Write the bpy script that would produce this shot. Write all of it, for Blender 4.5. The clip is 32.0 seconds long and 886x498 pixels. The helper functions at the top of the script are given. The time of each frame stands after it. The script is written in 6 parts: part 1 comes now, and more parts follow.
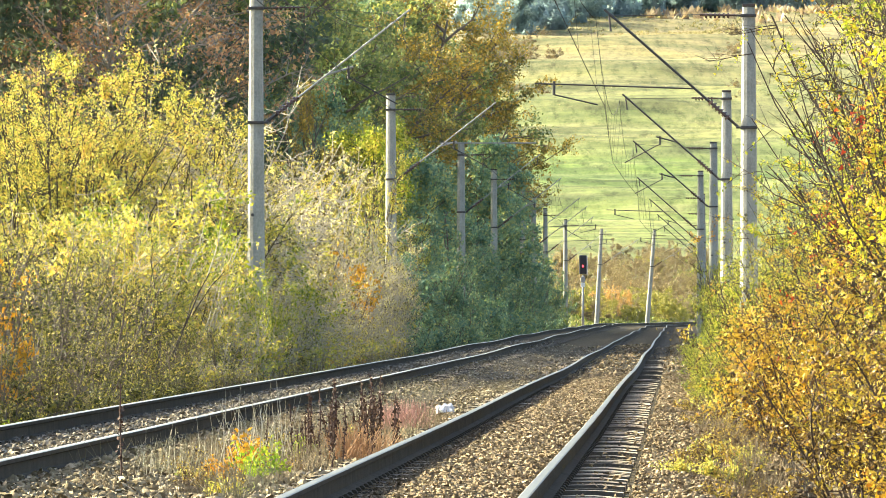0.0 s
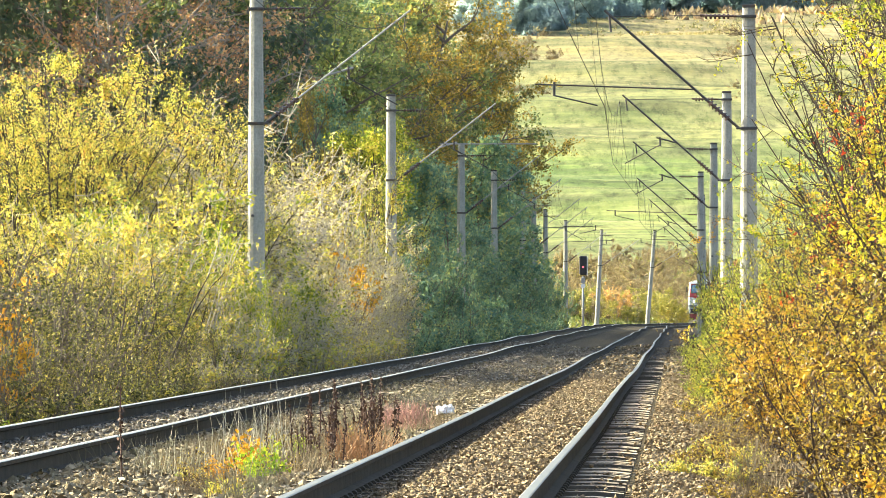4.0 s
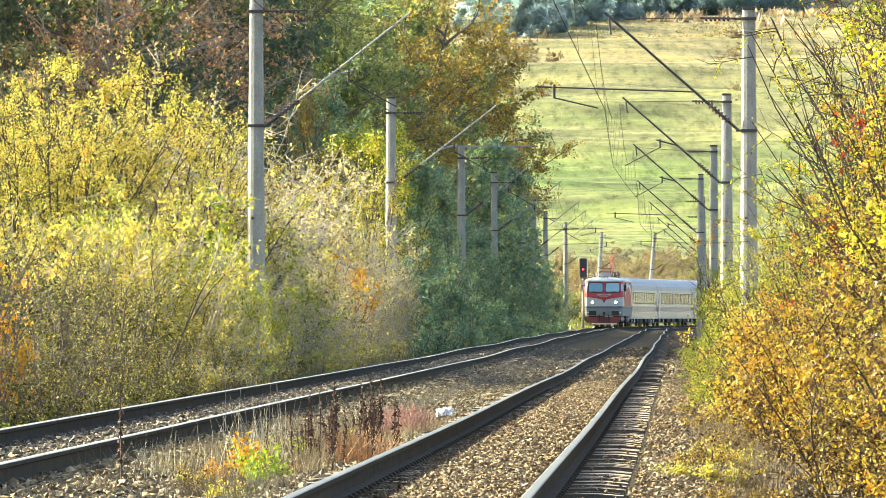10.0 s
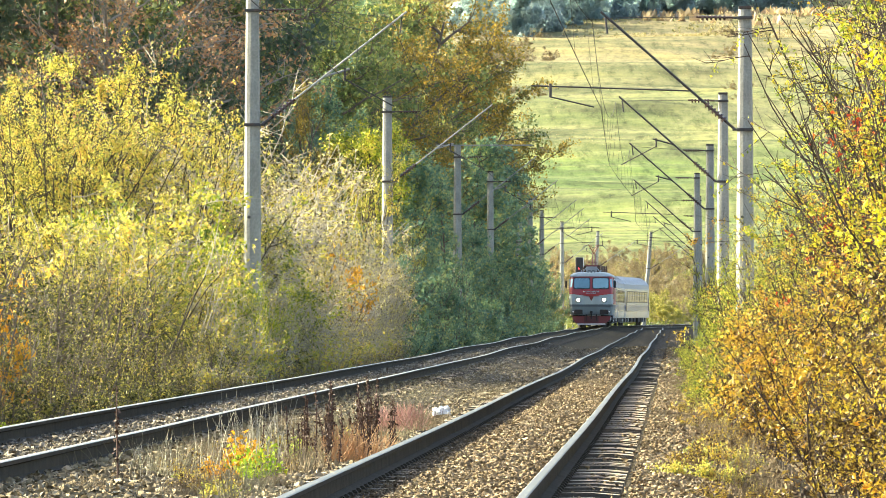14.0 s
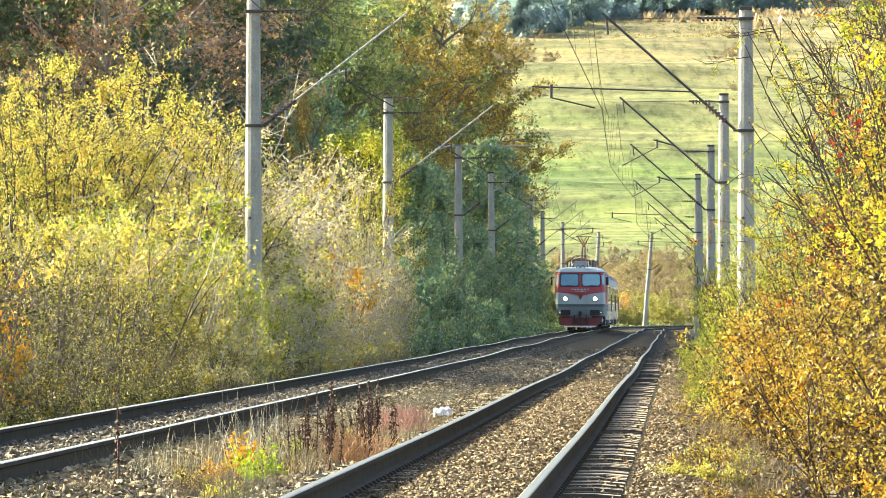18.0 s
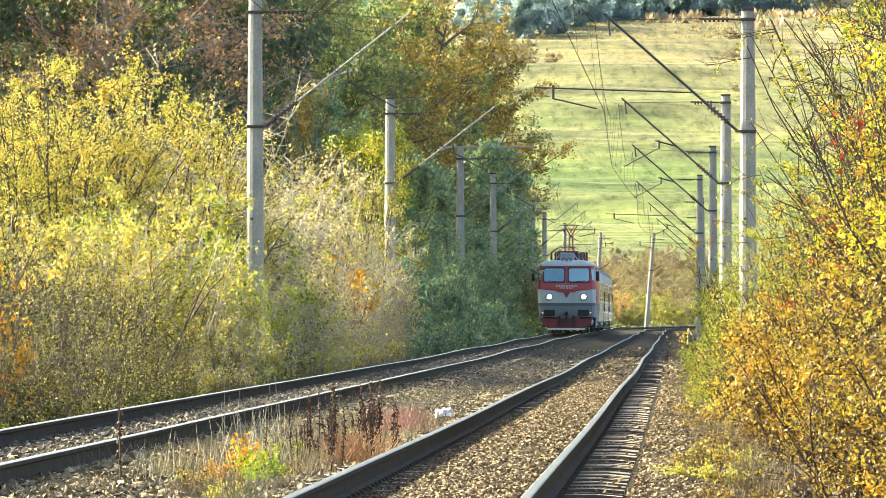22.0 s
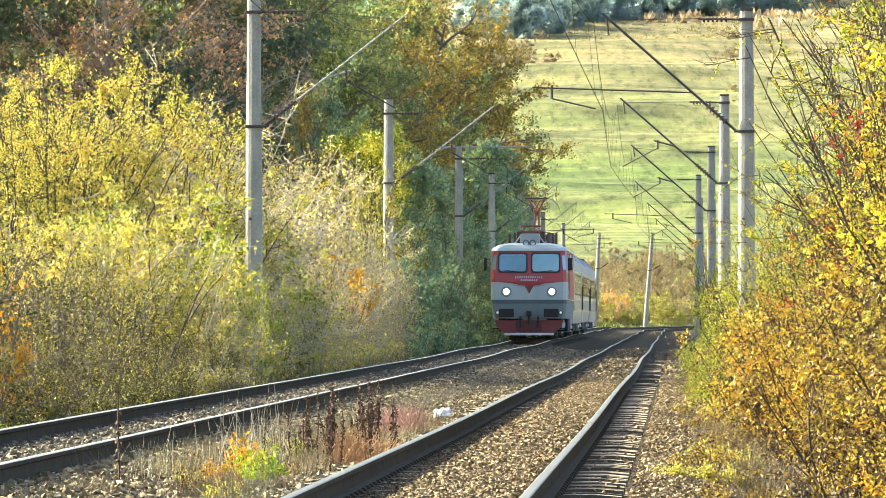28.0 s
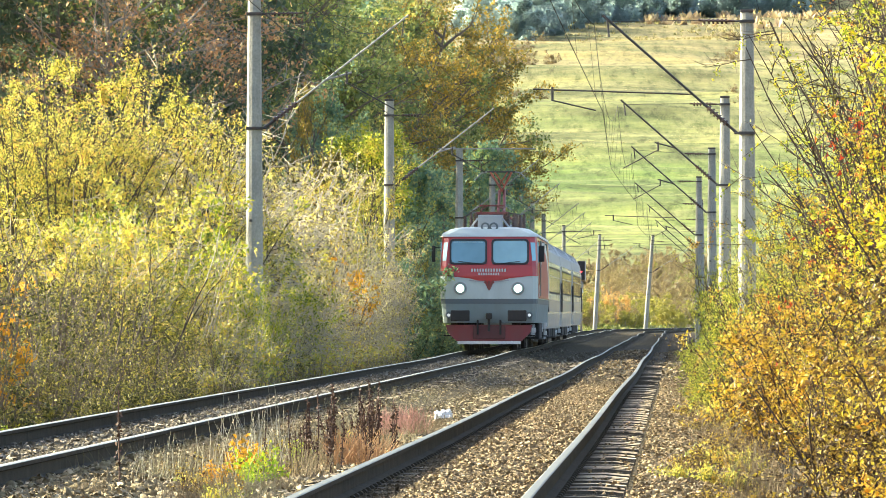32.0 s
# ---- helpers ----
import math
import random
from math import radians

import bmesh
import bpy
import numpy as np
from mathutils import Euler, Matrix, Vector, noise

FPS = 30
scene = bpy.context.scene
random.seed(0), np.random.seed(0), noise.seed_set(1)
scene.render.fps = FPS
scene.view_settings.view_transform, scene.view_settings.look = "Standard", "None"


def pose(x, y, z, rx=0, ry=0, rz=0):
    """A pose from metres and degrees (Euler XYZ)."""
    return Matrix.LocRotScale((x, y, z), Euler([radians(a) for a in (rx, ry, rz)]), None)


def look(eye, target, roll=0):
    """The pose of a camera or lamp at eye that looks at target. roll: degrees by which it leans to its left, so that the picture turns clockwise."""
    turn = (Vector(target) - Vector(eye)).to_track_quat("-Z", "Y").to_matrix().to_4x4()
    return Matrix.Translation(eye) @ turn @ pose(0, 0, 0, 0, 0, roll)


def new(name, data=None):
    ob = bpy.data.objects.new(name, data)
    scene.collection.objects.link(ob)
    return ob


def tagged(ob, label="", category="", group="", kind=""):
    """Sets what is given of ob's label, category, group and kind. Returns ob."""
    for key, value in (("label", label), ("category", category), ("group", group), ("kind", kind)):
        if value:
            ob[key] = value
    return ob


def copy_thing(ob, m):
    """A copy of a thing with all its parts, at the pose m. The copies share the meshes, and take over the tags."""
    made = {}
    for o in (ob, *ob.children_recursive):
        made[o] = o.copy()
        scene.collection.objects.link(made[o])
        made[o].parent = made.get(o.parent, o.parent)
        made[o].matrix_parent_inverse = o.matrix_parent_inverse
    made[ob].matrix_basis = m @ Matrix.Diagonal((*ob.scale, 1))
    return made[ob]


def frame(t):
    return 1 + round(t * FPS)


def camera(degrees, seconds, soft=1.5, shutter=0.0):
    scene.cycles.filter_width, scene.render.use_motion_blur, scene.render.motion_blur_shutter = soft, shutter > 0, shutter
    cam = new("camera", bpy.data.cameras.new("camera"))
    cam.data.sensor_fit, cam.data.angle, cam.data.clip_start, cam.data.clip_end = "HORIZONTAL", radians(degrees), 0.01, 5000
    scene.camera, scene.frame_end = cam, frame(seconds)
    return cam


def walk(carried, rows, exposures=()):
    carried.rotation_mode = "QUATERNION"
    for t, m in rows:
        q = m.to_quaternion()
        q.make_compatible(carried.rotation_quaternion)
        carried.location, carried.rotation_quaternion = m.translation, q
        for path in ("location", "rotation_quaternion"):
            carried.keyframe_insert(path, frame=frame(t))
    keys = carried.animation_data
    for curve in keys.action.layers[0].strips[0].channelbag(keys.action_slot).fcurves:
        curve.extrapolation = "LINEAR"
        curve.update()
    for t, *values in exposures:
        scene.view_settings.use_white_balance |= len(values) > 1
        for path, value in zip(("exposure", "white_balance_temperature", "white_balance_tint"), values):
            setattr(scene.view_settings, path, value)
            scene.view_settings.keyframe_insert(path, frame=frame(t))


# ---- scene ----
cam = camera(7.6, 32.0, soft=0.9, shutter=0.0)
EYE = (0.0, 0.0, 1.13)
# seconds, tilt and turn in degrees of the long lens on its tripod, with its small drifts
CAM_ROWS = [
    (0.0, 90.5533, 0.0000), (0.5, 90.5503, 0.0004), (1.0, 90.5576, 0.0004), (1.5, 90.5503, -0.0001),
    (2.0, 90.5507, 0.0010), (2.5, 90.5507, -0.0009), (3.0, 90.5562, 0.0010), (3.5, 90.5575, 0.0011),
    (5.5, 90.5724, 0.0011), (6.0, 90.5724, 0.0011), (6.5, 90.5724, 0.0011), (7.0, 90.5727, 0.0007),
    (7.5, 90.5752, 0.0003), (8.0, 90.5799, -0.0020), (8.5, 90.5799, -0.0020), (9.0, 90.5799, 0.0004),
    (9.5, 90.5808, 0.0013), (10.0, 90.5808, 0.0013), (10.5, 90.5802, 0.0011), (11.0, 90.5799, 0.0007),
    (11.5, 90.5799, -0.0065), (12.0, 90.5810, -0.0071), (12.5, 90.5810, -0.0142), (13.0, 90.5799, -0.0242),
    (13.5, 90.5724, -0.0296), (14.0, 90.5724, -0.0309), (14.5, 90.5724, -0.0309), (16.5, 90.5812, -0.0232),
    (17.0, 90.5812, -0.0232), (17.5, 90.5799, -0.0233), (18.0, 90.5799, -0.0233), (18.5, 90.5799, -0.0212),
    (19.0, 90.5800, -0.0146), (19.5, 90.5800, -0.0111), (20.0, 90.5806, -0.0079), (20.5, 90.5806, -0.0079),
    (21.0, 90.5857, -0.0071), (21.5, 90.5857, -0.0081), (22.0, 90.5873, -0.0071), (22.5, 90.5855, -0.0074),
    (23.0, 90.5819, -0.0064), (23.5, 90.5804, -0.0065), (24.0, 90.5799, -0.0065), (24.5, 90.5799, -0.0065),
    (25.0, 90.5857, -0.0043), (25.5, 90.5873, -0.0043), (27.5, 90.5873, -0.0138), (28.0, 90.5873, -0.0184),
    (28.5, 90.5841, -0.0184), (29.0, 90.5841, -0.0179), (29.5, 90.5873, -0.0141), (30.0, 90.5874, -0.0079),
    (30.5, 90.5873, -0.0064), (31.0, 90.5873, -0.0079), (31.5, 90.5873, -0.0147), (32.0, 90.6022, -0.0147),
]
walk(cam, [(t, pose(*EYE, tilt, 0, turn)) for t, tilt, turn in CAM_ROWS])

# ---- light ----
SUN_ELEV, SUN_TURN = 25.5, -72.0  # degrees; turn from straight ahead, to the left
world = bpy.data.worlds.new("world")
scene.world = world
world.use_nodes = True
wn = world.node_tree
sky = wn.nodes.new("ShaderNodeTexSky")
sky.sky_type, sky.sun_disc = "NISHITA", False
sky.sun_elevation, sky.sun_rotation = radians(SUN_ELEV), radians(SUN_TURN)
sky.air_density, sky.dust_density = 0.9, 4.0
wn.nodes["Background"].inputs[1].default_value = 0.15
wn.links.new(sky.outputs[0], wn.nodes["Background"].inputs[0])
sun_to = Vector((math.sin(radians(SUN_TURN)) * math.cos(radians(SUN_ELEV)),
                 math.cos(radians(SUN_TURN)) * math.cos(radians(SUN_ELEV)), math.sin(radians(SUN_ELEV))))
sun = new("sun", bpy.data.lights.new("sun", "SUN"))
sun.data.energy, sun.data.angle, sun.data.color = 3.85, radians(0.6), (1.0, 0.985, 0.72)
sun.matrix_world = look((0, 0, 60), Vector((0, 0, 60)) - sun_to)
scene.view_settings.exposure = 1.87


# ---- materials ----
def tree_of(name):
    m = bpy.data.materials.new(name)
    m.use_nodes = True
    return m, m.node_tree, m.node_tree.nodes["Principled BSDF"]


def ramp(nt, fac, stops, interp="LINEAR"):
    r = nt.nodes.new("ShaderNodeValToRGB")
    r.color_ramp.interpolation = interp
    while len(r.color_ramp.elements) < len(stops):
        r.color_ramp.elements.new(0.5)
    for e, (p, c) in zip(r.color_ramp.elements, stops):
        e.position, e.color = p, (*c, 1)
    nt.links.new(fac, r.inputs[0])
    return r.outputs[0]


def noise_tex(nt, scale, detail=4.0, rough=0.55, coord=None, stretch=None):
    n = nt.nodes.new("ShaderNodeTexNoise")
    n.inputs["Scale"].default_value, n.inputs["Detail"].default_value = scale, detail
    n.inputs["Roughness"].default_value = rough
    if coord is None:
        coord = nt.nodes.new("ShaderNodeTexCoord").outputs["Object"]
    if stretch:
        mp = nt.nodes.new("ShaderNodeMapping")
        mp.inputs["Scale"].default_value = stretch
        nt.links.new(coord, mp.inputs[0])
        coord = mp.outputs[0]
    nt.links.new(coord, n.inputs["Vector"])
    return n.outputs[0]


def mix(nt, fac, a, b, blend="MIX"):
    m = nt.nodes.new("ShaderNodeMix")
    m.data_type, m.blend_type = "RGBA", blend
    for sock, v in ((m.inputs[0], fac), (m.inputs[6], a), (m.inputs[7], b)):
        if isinstance(v, (int, float)):
            sock.default_value = v
        elif isinstance(v, tuple):
            sock.default_value = (*v, 1)
        else:
            nt.links.new(v, sock)
    return m.outputs[2]


def bump(nt, bsdf, height, strength=0.4, dist=0.02):
    b = nt.nodes.new("ShaderNodeBump")
    b.inputs["Strength"].default_value, b.inputs["Distance"].default_value = strength, dist
    nt.links.new(height, b.inputs["Height"])
    nt.links.new(b.outputs[0], bsdf.inputs["Normal"])


def surface(name, c1, c2, scale=6.0, rough=0.7, metal=0.0, fine=60.0, relief=0.25, stain=None, stretch=None, spec=0.5):
    """Two tones in broad patches, a fine grain, an optional stain colour and a small relief."""
    m, nt, b = tree_of(name)
    col = ramp(nt, noise_tex(nt, scale, stretch=stretch), [(0.3, c1), (0.7, c2)])
    grain = noise_tex(nt, fine, 3.0)
    col = mix(nt, 0.35, col, ramp(nt, grain, [(0.3, tuple(x * 0.72 for x in c1)), (0.7, tuple(min(1, x * 1.15) for x in c2))]))
    if stain:
        col = mix(nt, ramp(nt, noise_tex(nt, scale * 0.6, 6.0, 0.7, stretch=stretch), [(0.52, (0, 0, 0)), (0.72, (0.75, 0.75, 0.75))]), col, stain)
    nt.links.new(col, b.inputs["Base Color"])
    b.inputs["Roughness"].default_value, b.inputs["Metallic"].default_value = rough, metal
    b.inputs["Specular IOR Level"].default_value = spec
    if relief:
        bump(nt, b, grain, relief, 0.01)
    return m


def leafy(name, stops, patch=0.5, glow=0.42, rough=0.5, drift=1.3, shine=(1.0, 0.95, 0.55)):
    """Leaves: each one its own tone out of the stops, with broad drifts; light shines through."""
    m, nt, b = tree_of(name)
    geo = nt.nodes.new("ShaderNodeNewGeometry")
    add = nt.nodes.new("ShaderNodeMath")
    add.operation = "MULTIPLY_ADD"
    nt.links.new(noise_tex(nt, patch, 2.0), add.inputs[0])
    add.inputs[1].default_value, add.inputs[2].default_value = drift, -drift / 2
    two = nt.nodes.new("ShaderNodeMath")
    two.operation = "ADD"
    nt.links.new(add.outputs[0], two.inputs[0])
    nt.links.new(geo.outputs["Random Per Island"], two.inputs[1])
    col = ramp(nt, two.outputs[0], stops)
    nt.links.new(col, b.inputs["Base Color"])
    b.inputs["Roughness"].default_value = rough
    b.inputs["Specular IOR Level"].default_value = 0.25
    tr = nt.nodes.new("ShaderNodeBsdfTranslucent")
    nt.links.new(mix(nt, 1.0, col, shine, "MULTIPLY"), tr.inputs[0])
    ms = nt.nodes.new("ShaderNodeMixShader")
    ms.inputs[0].default_value = glow
    nt.links.new(b.outputs[0], ms.inputs[1])
    nt.links.new(tr.outputs[0], ms.inputs[2])
    nt.links.new(ms.outputs[0], nt.nodes["Material Output"].inputs[0])
    return m


def stones(name, stops, rough=0.85):
    m, nt, b = tree_of(name)
    geo = nt.nodes.new("ShaderNodeNewGeometry")
    col = ramp(nt, geo.outputs["Random Per Island"], stops)
    col = mix(nt, 0.3, col, ramp(nt, noise_tex(nt, 40.0), [(0.3, (0.08, 0.055, 0.03)), (0.7, (0.46, 0.36, 0.22))]))
    nt.links.new(col, b.inputs["Base Color"])
    b.inputs["Roughness"].default_value = rough
    b.inputs["Specular IOR Level"].default_value = 0.25
    return m


def paint(name, c, rough=0.4, dirt=(0.12, 0.1, 0.08), amount=0.35, scale=1.2, metal=0.0, coat=0.0):
    m, nt, b = tree_of(name)
    d = ramp(nt, noise_tex(nt, scale, 8.0, 0.7, stretch=(1, 1, 0.35)), [(0.45, (0, 0, 0)), (0.8, (amount,) * 3)])
    col = mix(nt, d, mix(nt, noise_tex(nt, 0.6), c, tuple(x * 0.86 for x in c)), dirt)
    nt.links.new(col, b.inputs["Base Color"])
    b.inputs["Roughness"].default_value, b.inputs["Metallic"].default_value = rough, metal
    b.inputs["Coat Weight"].default_value = coat
    return m


def lit(name, c, strength):
    m, nt, b = tree_of(name)
    b.inputs["Base Color"].default_value = (*c, 1)
    b.inputs["Emission Color"].default_value, b.inputs["Emission Strength"].default_value = (*c, 1), strength
    return m


def pane(name, tint, rough=0.05):
    m, nt, b = tree_of(name)
    nt.links.new(mix(nt, noise_tex(nt, 1.5), tint, tuple(x * 0.6 for x in tint)), b.inputs["Base Color"])
    b.inputs["Roughness"].default_value, b.inputs["Specular IOR Level"].default_value = rough, 0.8
    return m


BALLAST = stones("ballast_stone", [(0.0, (0.09, 0.060, 0.032)), (0.35, (0.21, 0.140, 0.068)), (0.75, (0.345, 0.24, 0.12)), (1.0, (0.50, 0.40, 0.24))])
PALE_BALLAST = stones("pale_ballast_stone", [(0.0, (0.10, 0.077, 0.042)), (0.4, (0.205, 0.16, 0.088)), (0.8, (0.325, 0.26, 0.15)), (1.0, (0.54, 0.45, 0.29))])
# Grey copy of the ballast: the far track's shade put into its colour.
SHADE_BALLAST = stones("shade_ballast_stone", [(0.0, (0.085, 0.072, 0.058)), (0.5, (0.175, 0.152, 0.12)), (1.0, (0.37, 0.33, 0.265))])
# Near-black stones that deepen the shadow beside the rail by colour.
RAIL_SHADOW_BALLAST = stones("rail_shadow_ballast_stone", [(0.0, (0.035, 0.025, 0.016)), (0.5, (0.085, 0.06, 0.036)), (1.0, (0.17, 0.125, 0.075))])
BED = surface("ballast_bed", (0.045, 0.036, 0.022), (0.10, 0.08, 0.048), 9.0, 0.95, fine=26.0, relief=1.0, spec=0.08)
RAIL_SIDE = surface("rusty_rail", (0.042, 0.036, 0.026), (0.085, 0.07, 0.049), 4.0, 0.9, 0.0, stain=(0.030, 0.027, 0.021), spec=0.1)
RAIL_TOP = surface("worn_rail_head", (0.46, 0.425, 0.30), (0.68, 0.63, 0.45), 3.0, 0.46, 0.7, relief=0.05, stretch=(1, 0.2, 1))
DULL_TOP = surface("dull_rail_head", (0.145, 0.142, 0.105), (0.27, 0.26, 0.19), 2.2, 0.46, 0.6, relief=0.05, stretch=(1, 0.2, 1))
SLEEPER = surface("concrete_sleeper", (0.37, 0.285, 0.175), (0.60, 0.475, 0.30), 5.0, 0.9, stain=(0.08, 0.06, 0.045))
nt = SLEEPER.node_tree   # each sleeper weathered to its own tone
old = nt.nodes["Principled BSDF"].inputs["Base Color"].links[0].from_socket
tone = ramp(nt, nt.nodes.new("ShaderNodeObjectInfo").outputs["Random"], [(0.0, (0.42, 0.40, 0.38)), (0.5, (0.95, 0.93, 0.9)), (1.0, (1.35, 1.33, 1.3))])
sep = nt.nodes.new("ShaderNodeSeparateXYZ")
nt.links.new(nt.nodes.new("ShaderNodeTexCoord").outputs["Object"], sep.inputs[0])
reach = nt.nodes.new("ShaderNodeMath")
reach.operation = "ABSOLUTE"
nt.links.new(sep.outputs[0], reach.inputs[0])
# rust-brown darkening round the rail seats, painted to deepen the rails' shadow
rusty_shade = ramp(nt, reach.outputs[0], [(0.40, (0, 0, 0)), (0.62, (0.85, 0.85, 0.85)), (0.86, (0.85, 0.85, 0.85)), (1.0, (0.25, 0.25, 0.25))])
nt.links.new(mix(nt, rusty_shade, mix(nt, 1.0, old, tone, "MULTIPLY"), (0.06, 0.042, 0.028)), nt.nodes["Principled BSDF"].inputs["Base Color"])
# Dark copy of the sleeper concrete, for faces and runs that lie in shade.
SHADED_SLEEPER = surface("shaded_sleeper", (0.065, 0.056, 0.043), (0.14, 0.12, 0.092), 5.0, 0.9, spec=0.1)
CONCRETE = surface("mast_concrete", (0.25, 0.248, 0.20), (0.42, 0.41, 0.34), 3.4, 0.85, fine=22.0, stain=(0.13, 0.128, 0.108), stretch=(1, 1, 0.3))
DARK_STEEL = surface("dark_steel", (0.05, 0.05, 0.05), (0.10, 0.09, 0.08), 8.0, 0.6, 0.5, stain=(0.12, 0.07, 0.04))
GALV = surface("galvanised_steel", (0.24, 0.24, 0.23), (0.36, 0.36, 0.34), 6.0, 0.65, 0.2)
INSULATOR = surface("brown_porcelain", (0.06, 0.035, 0.025), (0.10, 0.06, 0.04), 20.0, 0.25)
WIRE = surface("copper_wire", (0.03, 0.028, 0.022), (0.055, 0.05, 0.04), 3.0, 0.75, 0.1, spec=0.2)
BARK = surface("bark", (0.09, 0.07, 0.05), (0.20, 0.16, 0.12), 8.0, 0.9, relief=0.6)
PALE_BARK = surface("pale_twig", (0.24, 0.20, 0.15), (0.40, 0.35, 0.27), 8.0, 0.9, relief=0.3)
RED_TWIG = surface("red_twig", (0.035, 0.022, 0.014), (0.075, 0.047, 0.028), 8.0, 0.8, relief=0.3)
# Lighter copy of the pale twig bark, with the look of sun put in.
TWIG = surface("sunlit_twig", (0.34, 0.295, 0.21), (0.55, 0.485, 0.36), 8.0, 0.9, relief=0.3)
DARK_BARK = surface("dark_bark", (0.045, 0.036, 0.026), (0.10, 0.08, 0.058), 8.0, 0.9, relief=0.5)


# ---- geometry helpers ----
def fast_mesh(name, verts, faces, mats, slots=None, smooth=False):
    """A mesh from arrays; all faces have the same number of corners."""
    me = bpy.data.meshes.new(name)
    verts, faces = np.asarray(verts, np.float32), np.asarray(faces, np.int32)
    n, k = faces.shape
    me.vertices.add(len(verts))
    me.vertices.foreach_set("co", verts.ravel())
    me.loops.add(n * k)
    me.loops.foreach_set("vertex_index", faces.ravel())
    me.polygons.add(n)
    me.polygons.foreach_set("loop_start", np.arange(0, n * k, k, dtype=np.int32))
    me.polygons.foreach_set("loop_total", np.full(n, k, np.int32))
    for m in mats:
        me.materials.append(m)
    if slots is not None:
        me.polygons.foreach_set("material_index", np.asarray(slots, np.int32))
    me.polygons.foreach_set("use_smooth", np.full(n, smooth))
    me.update(calc_edges=True)
    return me


def child(name, me, parent, label=""):
    ob = new(name, me)
    ob.parent = parent
    return tagged(ob, label)


def part(name, bm, material, parent, label="", smooth=False):
    """Links a bmesh as one mesh object under a thing or part."""
    me = bpy.data.meshes.new(name)
    bm.to_mesh(me)
    bm.free()
    me.materials.append(material)
    if smooth:
        me.polygons.foreach_set("use_smooth", [True] * len(me.polygons))
    ob = new(name, me)
    ob.parent = parent
    return tagged(ob, label)


def box(x0, x1, y0, y1, z0, z1, bevel=0.0, bm=None):
    bm = bm or bmesh.new()
    m = Matrix.Translation(((x0 + x1) / 2, (y0 + y1) / 2, (z0 + z1) / 2)) @ Matrix.Diagonal((x1 - x0, y1 - y0, z1 - z0, 1))
    r = bmesh.ops.create_cube(bm, size=1, matrix=m)
    if bevel:
        edges = list({e for v in r["verts"] for e in v.link_edges})
        bmesh.ops.bevel(bm, geom=edges, offset=bevel, segments=2, affect="EDGES", profile=0.5)
    return bm


def rod(a, b, r, r2=None, sides=8, bm=None):
    bm = bm or bmesh.new()
    a, b = Vector(a), Vector(b)
    d = b - a
    m = Matrix.Translation((a + b) / 2) @ d.to_track_quat("Z", "Y").to_matrix().to_4x4()
    bmesh.ops.create_cone(bm, cap_ends=True, segments=sides, radius1=r, radius2=r if r2 is None else r2, depth=d.length, matrix=m)
    return bm


def prism(outline, y0, y1, axis="y", bevel=0.0):
    """A closed outline of (across, up) drawn out along y (or x)."""
    bm = bmesh.new()
    put = (lambda a, u, w: (a, w, u)) if axis == "y" else (lambda a, u, w: (w, a, u))
    lo = [bm.verts.new(put(a, u, y0)) for a, u in outline]
    hi = [bm.verts.new(put(a, u, y1)) for a, u in outline]
    n = len(outline)
    for i in range(n):
        bm.faces.new((lo[i], lo[(i + 1) % n], hi[(i + 1) % n], hi[i]))
    bm.faces.new(lo[::-1])
    bm.faces.new(hi)
    bmesh.ops.recalc_face_normals(bm, faces=bm.faces)
    if bevel:
        bmesh.ops.bevel(bm, geom=list(bm.edges), offset=bevel, segments=1, affect="EDGES")
    return bm


def thing(name, x=0, y=0, z=0, turn=0.0, label="", category="", group="", kind=""):
    ob = new(name)
    ob.empty_display_size = 0.2
    ob.matrix_basis = pose(x, y, z, 0, 0, turn)
    return tagged(ob, label, category, group, kind)


# ---- the line of the railway ----
SLANT = 0.0355            # the straight runs a little to the right of the view
BEND, RADIUS = 508.0, 500.0
TRACK_GAP = 2.05          # half the distance of the two track centres
MID0 = -3.77
LEFT, RIGHT = -TRACK_GAP, TRACK_GAP
_u = Vector((SLANT, 1.0)).normalized()


def level(s):
    return float(np.interp(s, [0, 140, 280, 400, 560, 900], [0.0, -0.04, 0.08, 0.16, 0.22, 0.3]))


def lift(s):
    """How much higher the far track lies than the near one."""
    return np.interp(s, [0, 64, 100, 205, 317, 415, 900], [0.05, 0.055, 0.095, 0.125, 0.165, 0.11, 0.13])


def rail_level(s, off):
    return level(s) + (float(lift(s)) if off < -0.5 else 0.0)


def along(s, off=0.0):
    """Place (x, y) and heading at s metres along the railway, off metres to the right of its middle."""
    if s <= BEND:
        p, h = Vector((MID0, 0)) + _u * s, math.atan2(_u.x, _u.y)
    else:
        h0 = math.atan2(_u.x, _u.y)
        a = (s - BEND) / RADIUS
        c = Vector((MID0, 0)) + _u * BEND + Vector((_u.y, -_u.x)) * RADIUS
        h = h0 + a
        p = c + Vector((-math.cos(h), math.sin(h))) * RADIUS
    return p.x + math.cos(h) * off, p.y - math.sin(h) * off, h


def wander(s, seed):
    """Small kinks and dips of worn track: sideways and up."""
    g = min(1.0, max(0.0, (s - 120) / 150))
    return ((0.008 + 0.034 * g) * math.sin(s / 12.5 + seed), (0.005 + 0.02 * g) * math.sin(s / 10.3 + 1.7 * seed))


# ---- ground ----
def lateral(X, Y):
    """Metres to the right of the railway's middle, for arrays."""
    yb = BEND * _u.y
    base = (X - MID0 - SLANT * Y) * _u.y
    cx, cy = MID0 + _u.x * BEND + _u.y * RADIUS, yb - _u.x * RADIUS
    r = RADIUS - np.hypot(X - cx, Y - cy)
    return np.where((Y > yb) & (X < cx), r, base)


